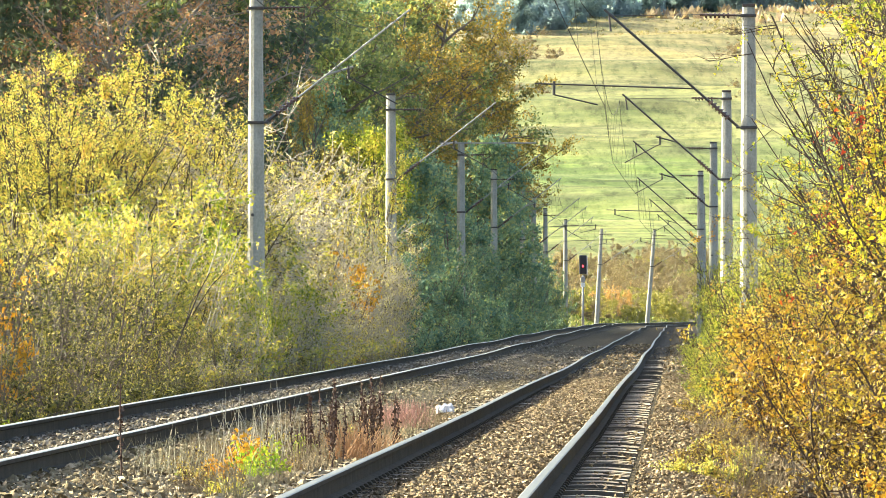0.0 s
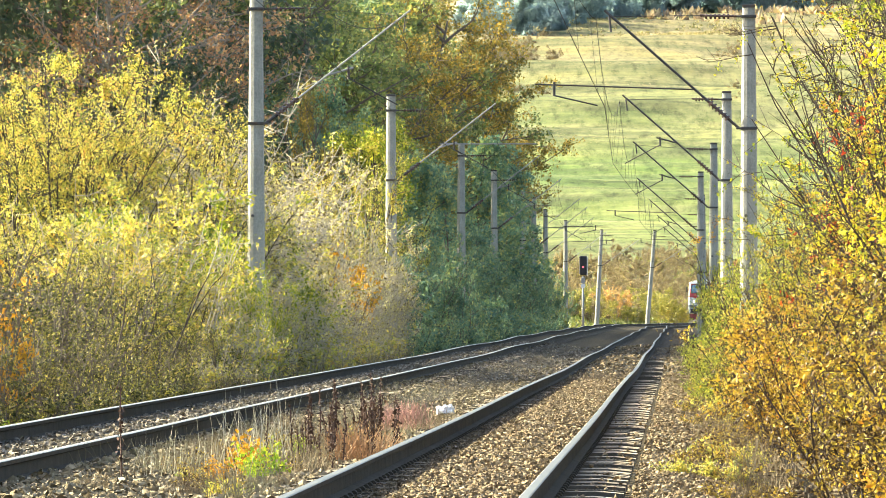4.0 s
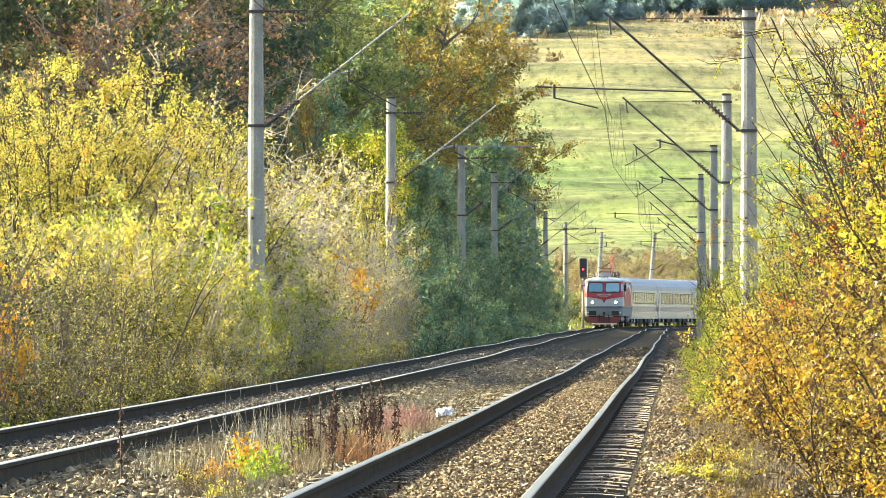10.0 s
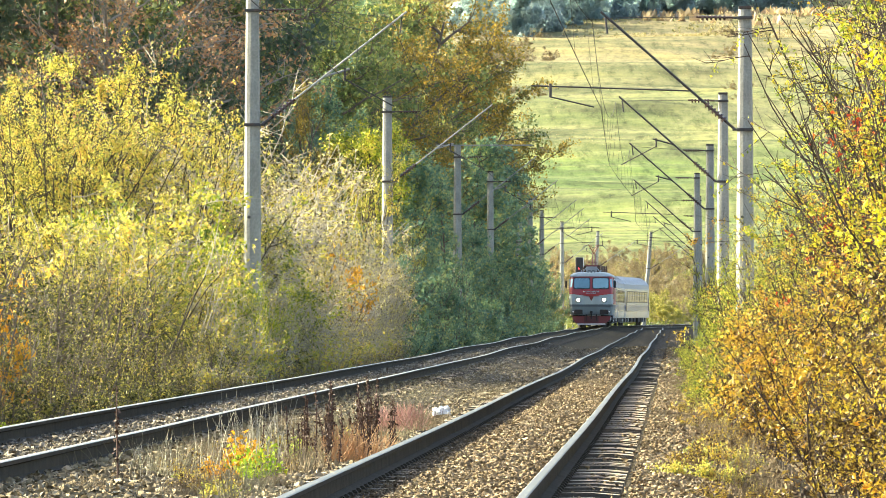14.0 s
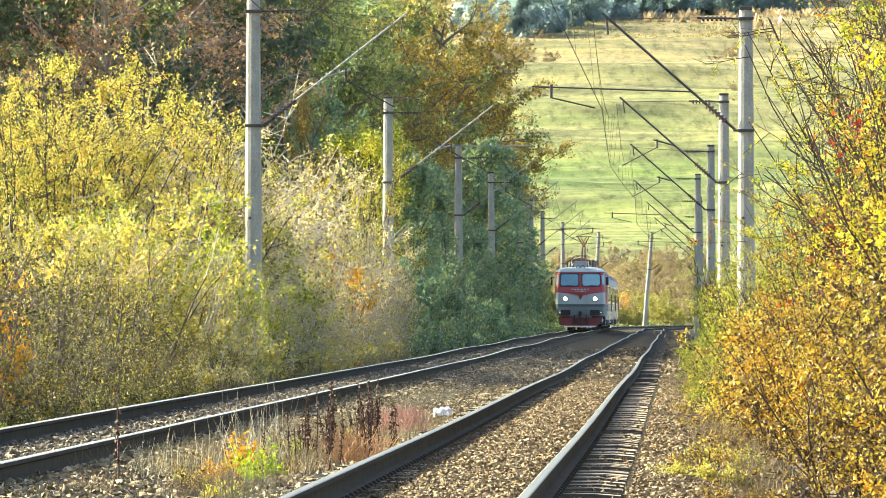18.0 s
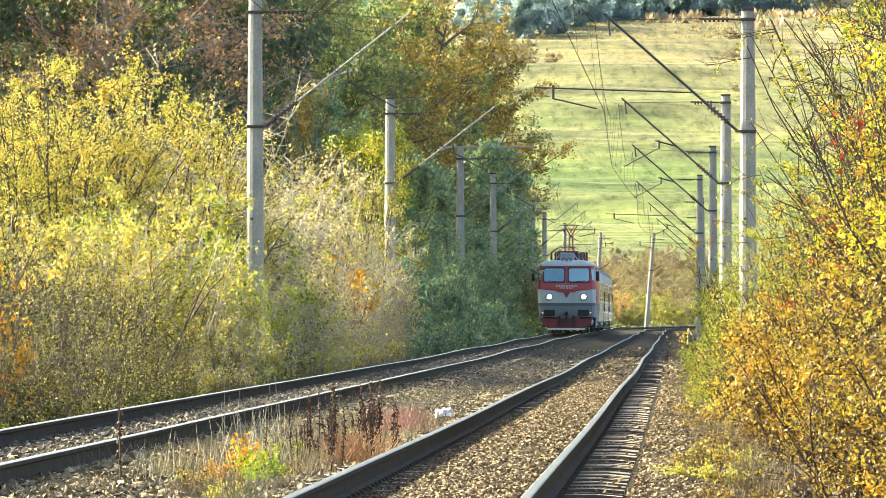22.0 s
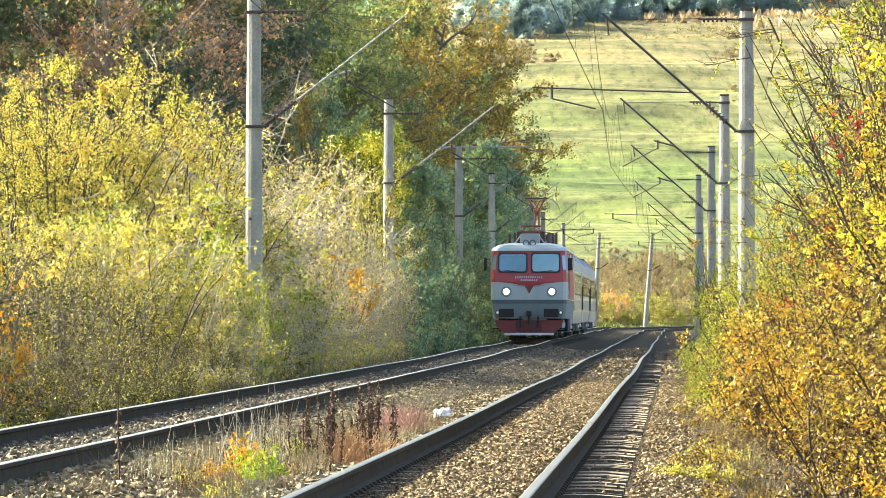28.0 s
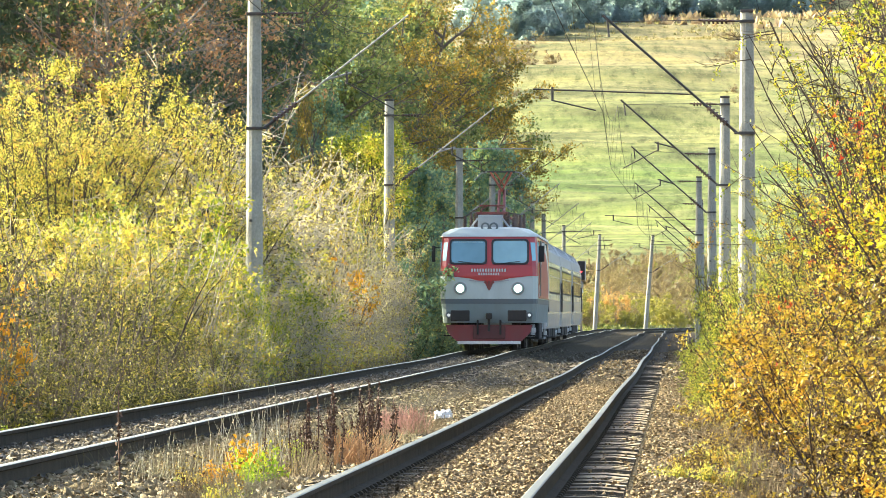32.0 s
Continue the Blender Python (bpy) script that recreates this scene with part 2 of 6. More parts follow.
HILL_Y = [0, 560, 640, 720, 820, 1000, 1150, 1350, 1700, 1900, 2300, 3200, 4600]
HILL_Z = [0, 0, 1.0, 6.2, 11.3, 15.5, 23.5, 38.0, 66.0, 84.0, 128.0, 240.0, 330.0]


def ground_height(X, Y):
    off = lateral(X, Y)
    z = -0.62 + np.interp(Y, HILL_Y, HILL_Z) + 0.2 * np.clip(Y - 140, 0, 420) / 420
    near = np.clip((650 - Y) / 120, 0, 1)
    bank = np.interp(off, [-220, -60, -22, -9.0, -6.0], [34.0, 17.0, 6.5, 0.9, 0.0])
    z = z + bank * near
    z = z + np.interp(off, [5.0, 8.0, 20.0, 200.0], [0.0, 0.35, 0.6, 3.0]) * near
    rough = 0.10 * np.sin(X * 1.3 + 0.4 * Y) * np.sin(Y * 0.9 - 0.3 * X) + 0.06 * np.sin(X * 3.1) * np.sin(Y * 2.7)
    z = z + rough * np.clip((np.abs(off) - 5) / 3, 0, 1) * np.clip((520 - Y) / 60, 0, 1)
    far = np.clip((Y - 800) / 300, 0, 1)
    z = z + far * (1.3 * np.sin(Y / 23.0 + X / 60.0 + 1.3 * np.sin(X / 21.0)) + 3.0 * np.sin(X / 130.0 + 1.0) * np.sin(Y / 210.0) + 0.35 * np.sin(Y / 9.0 + X / 31.0))
    z = z + far * 0.45 * np.tanh(3.0 * np.sin(Y / 12.0 + 1.1 * np.sin(X / 41.0) + X / 97.0)) * np.clip((1900 - Y) / 100, 0, 1)
    return z


def grid_mesh(name, xs, ys, zfun, mats):
    X, Y = np.meshgrid(xs, ys)
    Z = zfun(X, Y)
    v = np.stack([X, Y, Z], -1).reshape(-1, 3)
    nx, ny = len(xs), len(ys)
    i = (np.arange(ny - 1)[:, None] * nx + np.arange(nx - 1)[None, :]).ravel()
    f = np.stack([i, i + 1, i + nx + 1, i + nx], -1)
    return fast_mesh(name, v, f, mats, smooth=True)


def ground_material():
    m, nt, b = tree_of("grass_ground")
    co = nt.nodes.new("ShaderNodeTexCoord").outputs["Object"]
    sep = nt.nodes.new("ShaderNodeSeparateXYZ")
    nt.links.new(co, sep.inputs[0])
    meadow = ramp(nt, noise_tex(nt, 0.012, 5.0, 0.6, co, (0.5, 1.0, 1.0)),
                  [(0.32, (0.11, 0.195, 0.04)), (0.45, (0.165, 0.25, 0.055)), (0.57, (0.265, 0.285, 0.09)), (0.68, (0.27, 0.215, 0.11))])
    tuft = ramp(nt, noise_tex(nt, 0.10, 8.0, 0.75, co, (0.6, 1.0, 1.0)), [(0.38, (0.08, 0.115, 0.04)), (0.5, (0.185, 0.23, 0.07)), (0.62, (0.36, 0.345, 0.155))])
    meadow = mix(nt, 0.5, meadow, tuft)
    path = ramp(nt, noise_tex(nt, 0.03, 3.0, 0.5, co, (0.12, 1.0, 1.0)), [(0.40, (0, 0, 0)), (0.44, (0.5, 0.5, 0.5)), (0.50, (0, 0, 0))])
    meadow = mix(nt, path, meadow, (0.12, 0.14, 0.06))
    streak = ramp(nt, noise_tex(nt, 0.055, 8.0, 0.72, co, (0.45, 1.0, 1.0)), [(0.40, (0.7, 0.7, 0.7)), (0.52, (0, 0, 0))])
    dry = ramp(nt, noise_tex(nt, 0.035, 7.0, 0.7, co, (0.3, 1.0, 1.0)), [(0.35, (0.16, 0.165, 0.065)), (0.5, (0.30, 0.25, 0.12)), (0.65, (0.40, 0.32, 0.17))])
    mr = nt.nodes.new("ShaderNodeMapRange")
    mr.inputs[1].default_value, mr.inputs[2].default_value = 1250.0, 1750.0
    nt.links.new(sep.outputs[1], mr.inputs[0])
    meadow = mix(nt, mr.outputs[0], meadow, dry)
    meadow = mix(nt, streak, meadow, (0.13, 0.145, 0.06))
    blades = ramp(nt, noise_tex(nt, 0.11, 9.0, 0.78, co, (3.2, 0.55, 1.0)), [(0.36, (0.42, 0.46, 0.40)), (0.5, (1.0, 1.0, 1.0)), (0.64, (1.25, 1.2, 1.12))])
    meadow = mix(nt, 1.0, meadow, blades, "MULTIPLY")
    hollow = ramp(nt, noise_tex(nt, 0.035, 6.0, 0.65, co, (0.8, 0.7, 1.0)), [(0.34, (0.45, 0.47, 0.44)), (0.47, (0.86, 0.86, 0.84)), (0.52, (0.9, 0.9, 0.88)), (0.68, (1.1, 1.02, 0.86))])
    meadow = mix(nt, 1.0, meadow, hollow, "MULTIPLY")
    soil = ramp(nt, noise_tex(nt, 1.7, 6.0, 0.7, co), [(0.3, (0.09, 0.065, 0.04)), (0.55, (0.20, 0.15, 0.08)), (0.75, (0.16, 0.17, 0.06))])
    def zone(y0, y1):
        r = nt.nodes.new("ShaderNodeMapRange")
        r.inputs[1].default_value, r.inputs[2].default_value = y0, y1
        nt.links.new(sep.outputs[1], r.inputs[0])
        return r.outputs[0]
    rank = ramp(nt, noise_tex(nt, 0.25, 6.0, 0.7, co), [(0.3, (0.12, 0.115, 0.055)), (0.5, (0.20, 0.175, 0.095)), (0.7, (0.28, 0.265, 0.115))])
    low = mix(nt, zone(540.0, 620.0), soil, rank)
    nt.links.new(mix(nt, zone(690.0, 770.0), low, meadow), b.inputs["Base Color"])
    b.inputs["Roughness"].default_value = 0.95
    b.inputs["Specular IOR Level"].default_value = 0.15
    bump(nt, b, noise_tex(nt, 0.8, 8.0, 0.75, co), 0.7, 0.25)
    return m


GRASS = ground_material()
gx = np.concatenate([np.linspace(-900, -70, 20), np.linspace(-65, -14, 22), np.linspace(-13, 40, 80), np.linspace(42, 120, 30), np.linspace(130, 900, 20)])
gy = np.concatenate([np.linspace(-60, 30, 8), np.linspace(35, 170, 80), np.linspace(172, 640, 80), np.linspace(645, 1100, 90), np.linspace(1105, 2200, 150), np.linspace(2220, 4800, 40)])
tagged(new("ground", grid_mesh("ground", gx, gy, ground_height, [GRASS])), "grassy valley floor and hillside meadow", "ground", kind="structure")

# ballast bed: a low trapezoid under both tracks that follows the bend
BED_S = np.concatenate([np.arange(-40, 30, 2.0), np.arange(30, 200, 0.5), np.arange(200, 720, 2.0)])
BED_OFF = np.array([-5.4, -4.6, -3.9, -3.4, -2.9, -2.6, -2.05, -1.5, -1.2, -0.7, 0.0, 0.7, 1.15, 1.5, 2.05, 2.6, 2.9, 3.38, 3.48, 3.8, 4.1, 4.7, 5.8])
BED_UP = np.array([-0.85, -0.40, -0.22, -0.16, -0.15, -0.15, -0.15, -0.155, -0.16, -0.17, -0.25, -0.21, -0.20, -0.19, -0.15, -0.15, -0.25, -0.24, -0.16, -0.17, -0.24, -0.42, -0.85])


def bed_up(off):
    return np.interp(off, BED_OFF, BED_UP)


def bed_lift(s, off):
    return lift(s) * np.clip((-off - 0.3) / 0.9, 0, 1)


def place_rows(ss, offs, ups):
    out = np.empty((len(ss), len(offs), 3))
    for i, s in enumerate(ss):
        x0, y0, h = along(s, 0.0)
        z0 = level(s)
        out[i, :, 0] = x0 + math.cos(h) * offs
        out[i, :, 1] = y0 - math.sin(h) * offs
        out[i, :, 2] = z0 + ups + bed_lift(s, offs)
    return out


bed_v = place_rows(BED_S, BED_OFF, BED_UP)
nb, kb = bed_v.shape[:2]
bi = (np.arange(nb - 1)[:, None] * kb + np.arange(kb - 1)[None, :]).ravel()
tagged(new("ballast_bed", fast_mesh("ballast_bed", bed_v.reshape(-1, 3), np.stack([bi, bi + 1, bi + kb + 1, bi + kb], -1), [BED], smooth=True)),
       "crushed stone railway bed under both tracks", "ballast bed", kind="structure")


def scatter_stones(name, rng, n, s0, s1, offs, size, mat, label, bias=1.0, raised=0.0):
    """Loose ballast stones: cut octahedra of uneven shape, half sunk into the bed."""
    s = s0 + (s1 - s0) * rng.random(n) ** bias
    o = rng.uniform(offs[0], offs[1], n)
    r = size * rng.uniform(0.55, 1.25, n)
    base = np.array([[1, 0, 0], [-1, 0, 0], [0, 1, 0], [0, -1, 0], [0, 0, 1], [0, 0, -1]], float)
    tri = np.array([[0, 2, 4], [2, 1, 4], [1, 3, 4], [3, 0, 4]])  # the underside is sunk in the bed
    v = base[None] * (r[:, None, None] * rng.uniform(0.55, 1.15, (n, 6, 1))) + rng.normal(0, 0.16, (n, 6, 3)) * r[:, None, None]
    q = rng.normal(size=(n, 4))
    q /= np.linalg.norm(q, axis=1)[:, None]
    w, x, y, z = q.T
    R = np.stack([1 - 2 * (y * y + z * z), 2 * (x * y - z * w), 2 * (x * z + y * w), 2 * (x * y + z * w), 1 - 2 * (x * x + z * z), 2 * (y * z - x * w),
                  2 * (x * z - y * w), 2 * (y * z + x * w), 1 - 2 * (x * x + y * y)], -1).reshape(n, 3, 3)
    v = np.einsum("nij,nkj->nki", R, v)
    v[:, :, 2] *= 0.75
    h = math.atan2(_u.x, _u.y)
    px = MID0 + _u.x * s + math.cos(h) * o
    py = _u.y * s - math.sin(h) * o
    pz = np.interp(s, [0, 140, 280, 400, 560, 900], [0.0, -0.04, 0.08, 0.16, 0.22, 0.3]) + bed_up(o) + bed_lift(s, o) + raised + r * rng.uniform(0.05, 0.55, n)
    v += np.stack([px, py, pz], -1)[:, None, :]
    f = tri[None] + 6 * np.arange(n)[:, None, None]
    return tagged(new(name, fast_mesh(name, v.reshape(-1, 3), f.reshape(-1, 3), [mat], smooth=True)), label, "ballast", kind="stuff")


rs = np.random.default_rng(5)
scatter_stones("ballast_stones", rs, 34000, 38, 150, (1.66, 2.76), 0.022, BALLAST, "warm brown crushed ballast stones between the rails", 1.6)
scatter_stones("ballast_stones", rs, 9000, 38, 150, (1.33, 1.68), 0.02, RAIL_SHADOW_BALLAST, "ballast stones coloured dark for the rail's shadow", 1.6)
scatter_stones("ballast_stones", rs, 28000, 38, 150, (3.4, 4.9), 0.022, BALLAST, "warm brown crushed ballast stones on the track shoulder", 1.6)
scatter_stones("ballast_stones", rs, 250, 38, 110, (2.95, 3.4), 0.026, BALLAST, "loose ballast stones on the sleeper ends", 1.4, 0.06)
scatter_stones("ballast_stones", rs, 26000, 38, 170, (-1.25, 1.22), 0.029, PALE_BALLAST, "mixed ballast stones in the strip between the tracks", 1.5)
scatter_stones("ballast_stones", rs, 2600, 40, 72, (-1.2, 1.0), 0.043, PALE_BALLAST, "larger pale stones in the strip between the tracks", 1.2)
scatter_stones("ballast_stones", rs, 8000, 50, 190, (-2.74, -1.36), 0.029, SHADE_BALLAST, "grey ballast stones between the rails of the far track", 1.3)
scatter_stones("ballast_stones", rs, 4000, 50, 190, (-4.6, -2.95), 0.03, SHADE_BALLAST, "grey ballast stones on the far shoulder", 1.3)

scatter_stones("ballast_stones", rs, 3000, 140, 260, (1.2, 4.6), 0.05, BALLAST, "ballast stones farther along the near track", 1.2)
scatter_stones("ballast_stones", rs, 5000, 140, 260, (-4.4, 1.2), 0.045, SHADE_BALLAST, "grey ballast stones farther along the far track", 1.2)

# ---- tracks ----
RAIL_PROFILE = [(-0.075, -0.172), (0.075, -0.172), (0.075, -0.158), (0.012, -0.138), (0.009, -0.05), (0.035, -0.036), (0.036, -0.006), (0.028, 0.0),
                (-0.028, 0.0), (-0.036, -0.006), (-0.035, -0.036), (-0.009, -0.05), (-0.012, -0.138), (-0.075, -0.158)]


def rail_mesh(off, seed, s0=-40.0, s1=720.0):
    ss = np.concatenate([np.arange(s0, 160, 1.5), np.arange(160, s1, 2.5)])
    prof = np.array(RAIL_PROFILE)
    k = len(prof)
    v = np.empty((len(ss), k, 3))
    for i, s in enumerate(ss):
        x, y, h = along(s, off)
        dx, dz = wander(s, seed)
        a = prof[:, 0] + dx
        v[i, :, 0], v[i, :, 1], v[i, :, 2] = x + math.cos(h) * a, y - math.sin(h) * a, rail_level(s, off) + dz + prof[:, 1]
    n = len(ss)
    i0 = np.arange(n - 1)[:, None] * k
    j = np.arange(k)[None, :]
    f = np.stack([i0 + j, i0 + (j + 1) % k, i0 + k + (j + 1) % k, i0 + k + j], -1).reshape(-1, 4)
    # near track: only the left edge keeps the bright head, a painted sunlit line
    slots = np.tile([2 if q in (6, 7) else 1 if q == 8 else 0 for q in range(k)], n - 1)
    return fast_mesh("rail", v.reshape(-1, 3), f, [RAIL_SIDE, RAIL_TOP, DULL_TOP if off > 0 else RAIL_TOP], slots)


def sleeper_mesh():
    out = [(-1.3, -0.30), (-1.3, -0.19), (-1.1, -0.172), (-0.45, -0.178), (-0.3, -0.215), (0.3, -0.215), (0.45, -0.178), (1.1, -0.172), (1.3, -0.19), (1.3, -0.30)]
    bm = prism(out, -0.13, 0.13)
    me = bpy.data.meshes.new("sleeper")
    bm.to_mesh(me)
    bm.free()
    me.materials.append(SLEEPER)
    me.materials.append(SHADED_SLEEPER)  # darker sides: shade on the faces painted in, with some grime
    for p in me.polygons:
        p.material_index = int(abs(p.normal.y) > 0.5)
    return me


def clip_mesh():
    """A rail seat: base plate with a raised clip on each side of the rail foot, in one piece."""
    bm = prism([(-0.12, -0.172), (-0.12, -0.162), (-0.105, -0.146), (-0.09, -0.146), (-0.078, -0.155), (-0.06, -0.158), (0.06, -0.158), (0.078, -0.155),
                (0.09, -0.146), (0.105, -0.146), (0.12, -0.162), (0.12, -0.172)], -0.07, 0.07)
    me = bpy.data.meshes.new("rail_seat")
    bm.to_mesh(me)
    bm.free()
    me.materials.append(RAIL_SIDE)
    return me


SLEEPER_ME, CLIP_ME = sleeper_mesh(), clip_mesh()


def track(off, seed, label):
    t = thing("railway_track", label=label, category="railway track", group="tracks")
    for q in (-0.7535, 0.7535):
        child("rail", rail_mesh(off + q, seed), t, "rusty steel rail with a polished top")
    for i in range(260):
        s = 38 + 0.6 * i
        x, y, h = along(s, off)
        dx, dz = wander(s, seed)
        uneven = random.Random(i * 7 + int(off * 10))
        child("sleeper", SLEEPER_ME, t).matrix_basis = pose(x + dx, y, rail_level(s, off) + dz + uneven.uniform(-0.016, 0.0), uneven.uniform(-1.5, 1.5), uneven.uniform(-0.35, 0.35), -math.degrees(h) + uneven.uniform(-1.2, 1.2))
        if i < 140:
            for q in (-0.7535, 0.7535):
                xq, yq, _ = along(s, off + q)
                child("rail_seat", CLIP_ME, t).matrix_basis = pose(xq + dx, yq, rail_level(s, off) + dz, 0, 0, -math.degrees(h))
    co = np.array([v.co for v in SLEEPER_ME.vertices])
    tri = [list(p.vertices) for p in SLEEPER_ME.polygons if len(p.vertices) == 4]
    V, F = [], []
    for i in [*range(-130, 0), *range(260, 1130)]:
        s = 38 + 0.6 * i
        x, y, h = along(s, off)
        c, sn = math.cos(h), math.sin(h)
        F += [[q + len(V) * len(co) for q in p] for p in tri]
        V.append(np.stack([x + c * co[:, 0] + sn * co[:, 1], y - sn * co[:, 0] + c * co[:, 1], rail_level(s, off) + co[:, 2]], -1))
    # dark colour stands in for the wood's shade on the far sleepers
    rest = child("sleeper_run", fast_mesh("sleeper_run", np.concatenate(V), F, [SHADED_SLEEPER]), t)
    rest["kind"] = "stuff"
    return t


track(LEFT, 0.4, "railway track on concrete sleepers that carries the train")
track(RIGHT, 2.1, "empty railway track on concrete sleepers in brown ballast")


# ---- plants ----
def unit(a):
    return a / np.maximum(np.linalg.norm(a, axis=-1, keepdims=True), 1e-9)


def tubes(P, R, sides=4):
    """Tapered tubes round polylines P (n, k, 3) with radii R (n, k)."""
    n, k, _ = P.shape
    d = unit(P[:, -1] - P[:, 0])
    ref = np.where(np.abs(d[:, 2:3]) > 0.9, np.array([[1.0, 0, 0]]), np.array([[0, 0, 1.0]]))
    e1 = unit(np.cross(d, ref))
    e2 = np.cross(d, e1)
    a = np.arange(sides) * 2 * np.pi / sides
    ring = e1[:, None, :] * np.cos(a)[None, :, None] + e2[:, None, :] * np.sin(a)[None, :, None]
    V = P[:, :, None, :] + R[:, :, None, None] * ring[:, None, :, :]
    base = (np.arange(n)[:, None, None] * k + np.arange(k - 1)[None, :, None]) * sides
    j = np.arange(sides)[None, None, :]
    j2 = (j + 1) % sides
    F = np.stack([base + j, base + j2, base + sides + j2, base + sides + j], -1).reshape(-1, 4)
    return V.reshape(-1, 3), F


def shoots(rng, start, dirs, length, k, wobble, lift):
    """Polylines from start points along directions, bending up or down by lift."""
    n = len(start)
    P = np.empty((n, k, 3))
    P[:, 0] = start
    d = unit(dirs)
    step = (length / (k - 1))[:, None]
    for i in range(1, k):
        d = unit(d + rng.normal(0, wobble, (n, 3)) + np.array([0, 0, lift]))
        P[:, i] = P[:, i - 1] + d * step
    return P


def points_on(rng, P, n, lo=0.25, hi=1.0, clumpy=0.0):
    """Points along random polylines; with clumpy some lines carry many and others few."""
    m, k, _ = P.shape
    i = rng.integers(0, m, n)
    if clumpy:
        wgt = rng.gamma(clumpy, 1.0, m)
        i = rng.choice(m, n, p=wgt / wgt.sum())
    t = rng.uniform(lo, hi, n) * (k - 1.001)
    a = t.astype(int)
    fr = (t - a)[:, None]
    return P[i, a] * (1 - fr) + P[i, a + 1] * fr, unit(P[i, a + 1] - P[i, a]), t / (k - 1)


def leaf_quads(rng, C, size, droop=0.3, slim=0.55, simple=False, out=None):
    """Small folded leaves at the points C, each four corners."""
    n = len(C)
    L = size * rng.uniform(0.6, 1.35, n)[:, None]
    d = unit(rng.normal(size=(n, 3)) + np.array([0, 0, -droop]))
    w = unit(np.cross(d, rng.normal(size=(n, 3))))
    if out is not None:  # leaves that face outward from the crown
        face = unit(out + rng.normal(0, 0.3, (n, 3)))
        d = unit(np.cross(face, rng.normal(size=(n, 3))))
        w = np.cross(face, d)
    nrm = np.cross(d, w)
    V = np.stack([C, C + d * L * 0.5 + w * L * slim * 0.5 + nrm * L * 0.1, C + d * L, C + d * L * 0.5 - w * L * slim * 0.5 + nrm * L * 0.1], 1)
    if simple:  # far foliage: pointed leaves of three corners
        V = V[:, :3] + nrm[:, None, :] * 0.0
        V[:, 1] = C + d * L * 0.4 + w * L * slim * 0.8
        return V.reshape(-1, 3), np.arange(3 * n).reshape(n, 3)
    F = np.arange(4 * n).reshape(n, 4)
    return V.reshape(-1, 3), F


def bush_meshes(seed, height, spread, stems, twigs, leaves, leaf, leafmat, barkmat, lean=(0, 0), lift=0.05, low=0.12, stem_r=0.025, wob=0.16, twig_len=0.32, simple=False, twig_r=0.19):
    """Stems fanning from the foot, side shoots and twigs, and leaves along them."""
    rng = np.random.default_rng(seed)
    a = rng.uniform(0, 2 * np.pi, stems)
    r = spread * np.sqrt(rng.random(stems))
    foot = np.stack([np.cos(a) * r * 0.3, np.sin(a) * r * 0.3, np.full(stems, -0.08)], -1)
    P0 = np.stack([np.tile([[0.0, 0.0, -0.3]], (stems, 1)), foot + np.array([0, 0, 0.04])], 1)
    dirs = np.stack([np.cos(a) * r / height * 0.9 + lean[0], np.sin(a) * r / height * 0.9 + lean[1], np.ones(stems)], -1)
    P1 = shoots(rng, foot, dirs, height * rng.uniform(0.55, 1.08, stems), 8, wob * 0.6, 0.02)
    n2 = stems * 7
    s2, d2, t2 = points_on(rng, P1, n2, low, 0.98)
    dir2 = d2 * 0.8 + rng.normal(0, 0.65, (n2, 3))
    P2 = shoots(rng, s2, dir2, height * rng.uniform(0.12, 0.36, n2) * (1.15 - 0.55 * t2), 4, wob, lift)
    s3, d3, t3 = points_on(rng, P2, twigs, 0.1, 1.0)
    P3 = shoots(rng, s3, d3 * 0.8 + rng.normal(0, 0.6, (twigs, 3)), twig_len * rng.uniform(0.4, 1.3, twigs), 2, wob * 1.2, lift)
    V1, F1 = tubes(P1, stem_r * np.linspace(1, 0.25, 8)[None] * rng.uniform(0.6, 1.3, (stems, 1)), 5)
    V2, F2 = tubes(P2, stem_r * 0.38 * np.linspace(1, 0.3, 4)[None] * np.ones((n2, 1)), 3)
    V3, F3 = tubes(P3, stem_r * twig_r * np.linspace(1, 0.4, 2)[None] * np.ones((twigs, 1)), 3)
    V0, F0 = tubes(P0, np.full((stems, 2), stem_r * 1.5), 5)
    n0 = len(V1) + len(V2) + len(V3)
    wood = fast_mesh("branchwork", np.concatenate([V1, V2, V3, V0]), np.concatenate([F1, F2 + len(V1), F3 + len(V1) + len(V2), F0 + n0]), [barkmat])
    out = [("branchwork", wood)]
    if leaves:
        c, _, _ = points_on(rng, P3, leaves, 0.05, 1.0, 0.4)
        c = c + rng.normal(0, leaf * 0.55, (leaves, 3))
        V, F = leaf_quads(rng, c, leaf, simple=simple or leaf >= 0.055)
        out.append(("leaves", fast_mesh("leaves", V, F, [leafmat])))
    return out


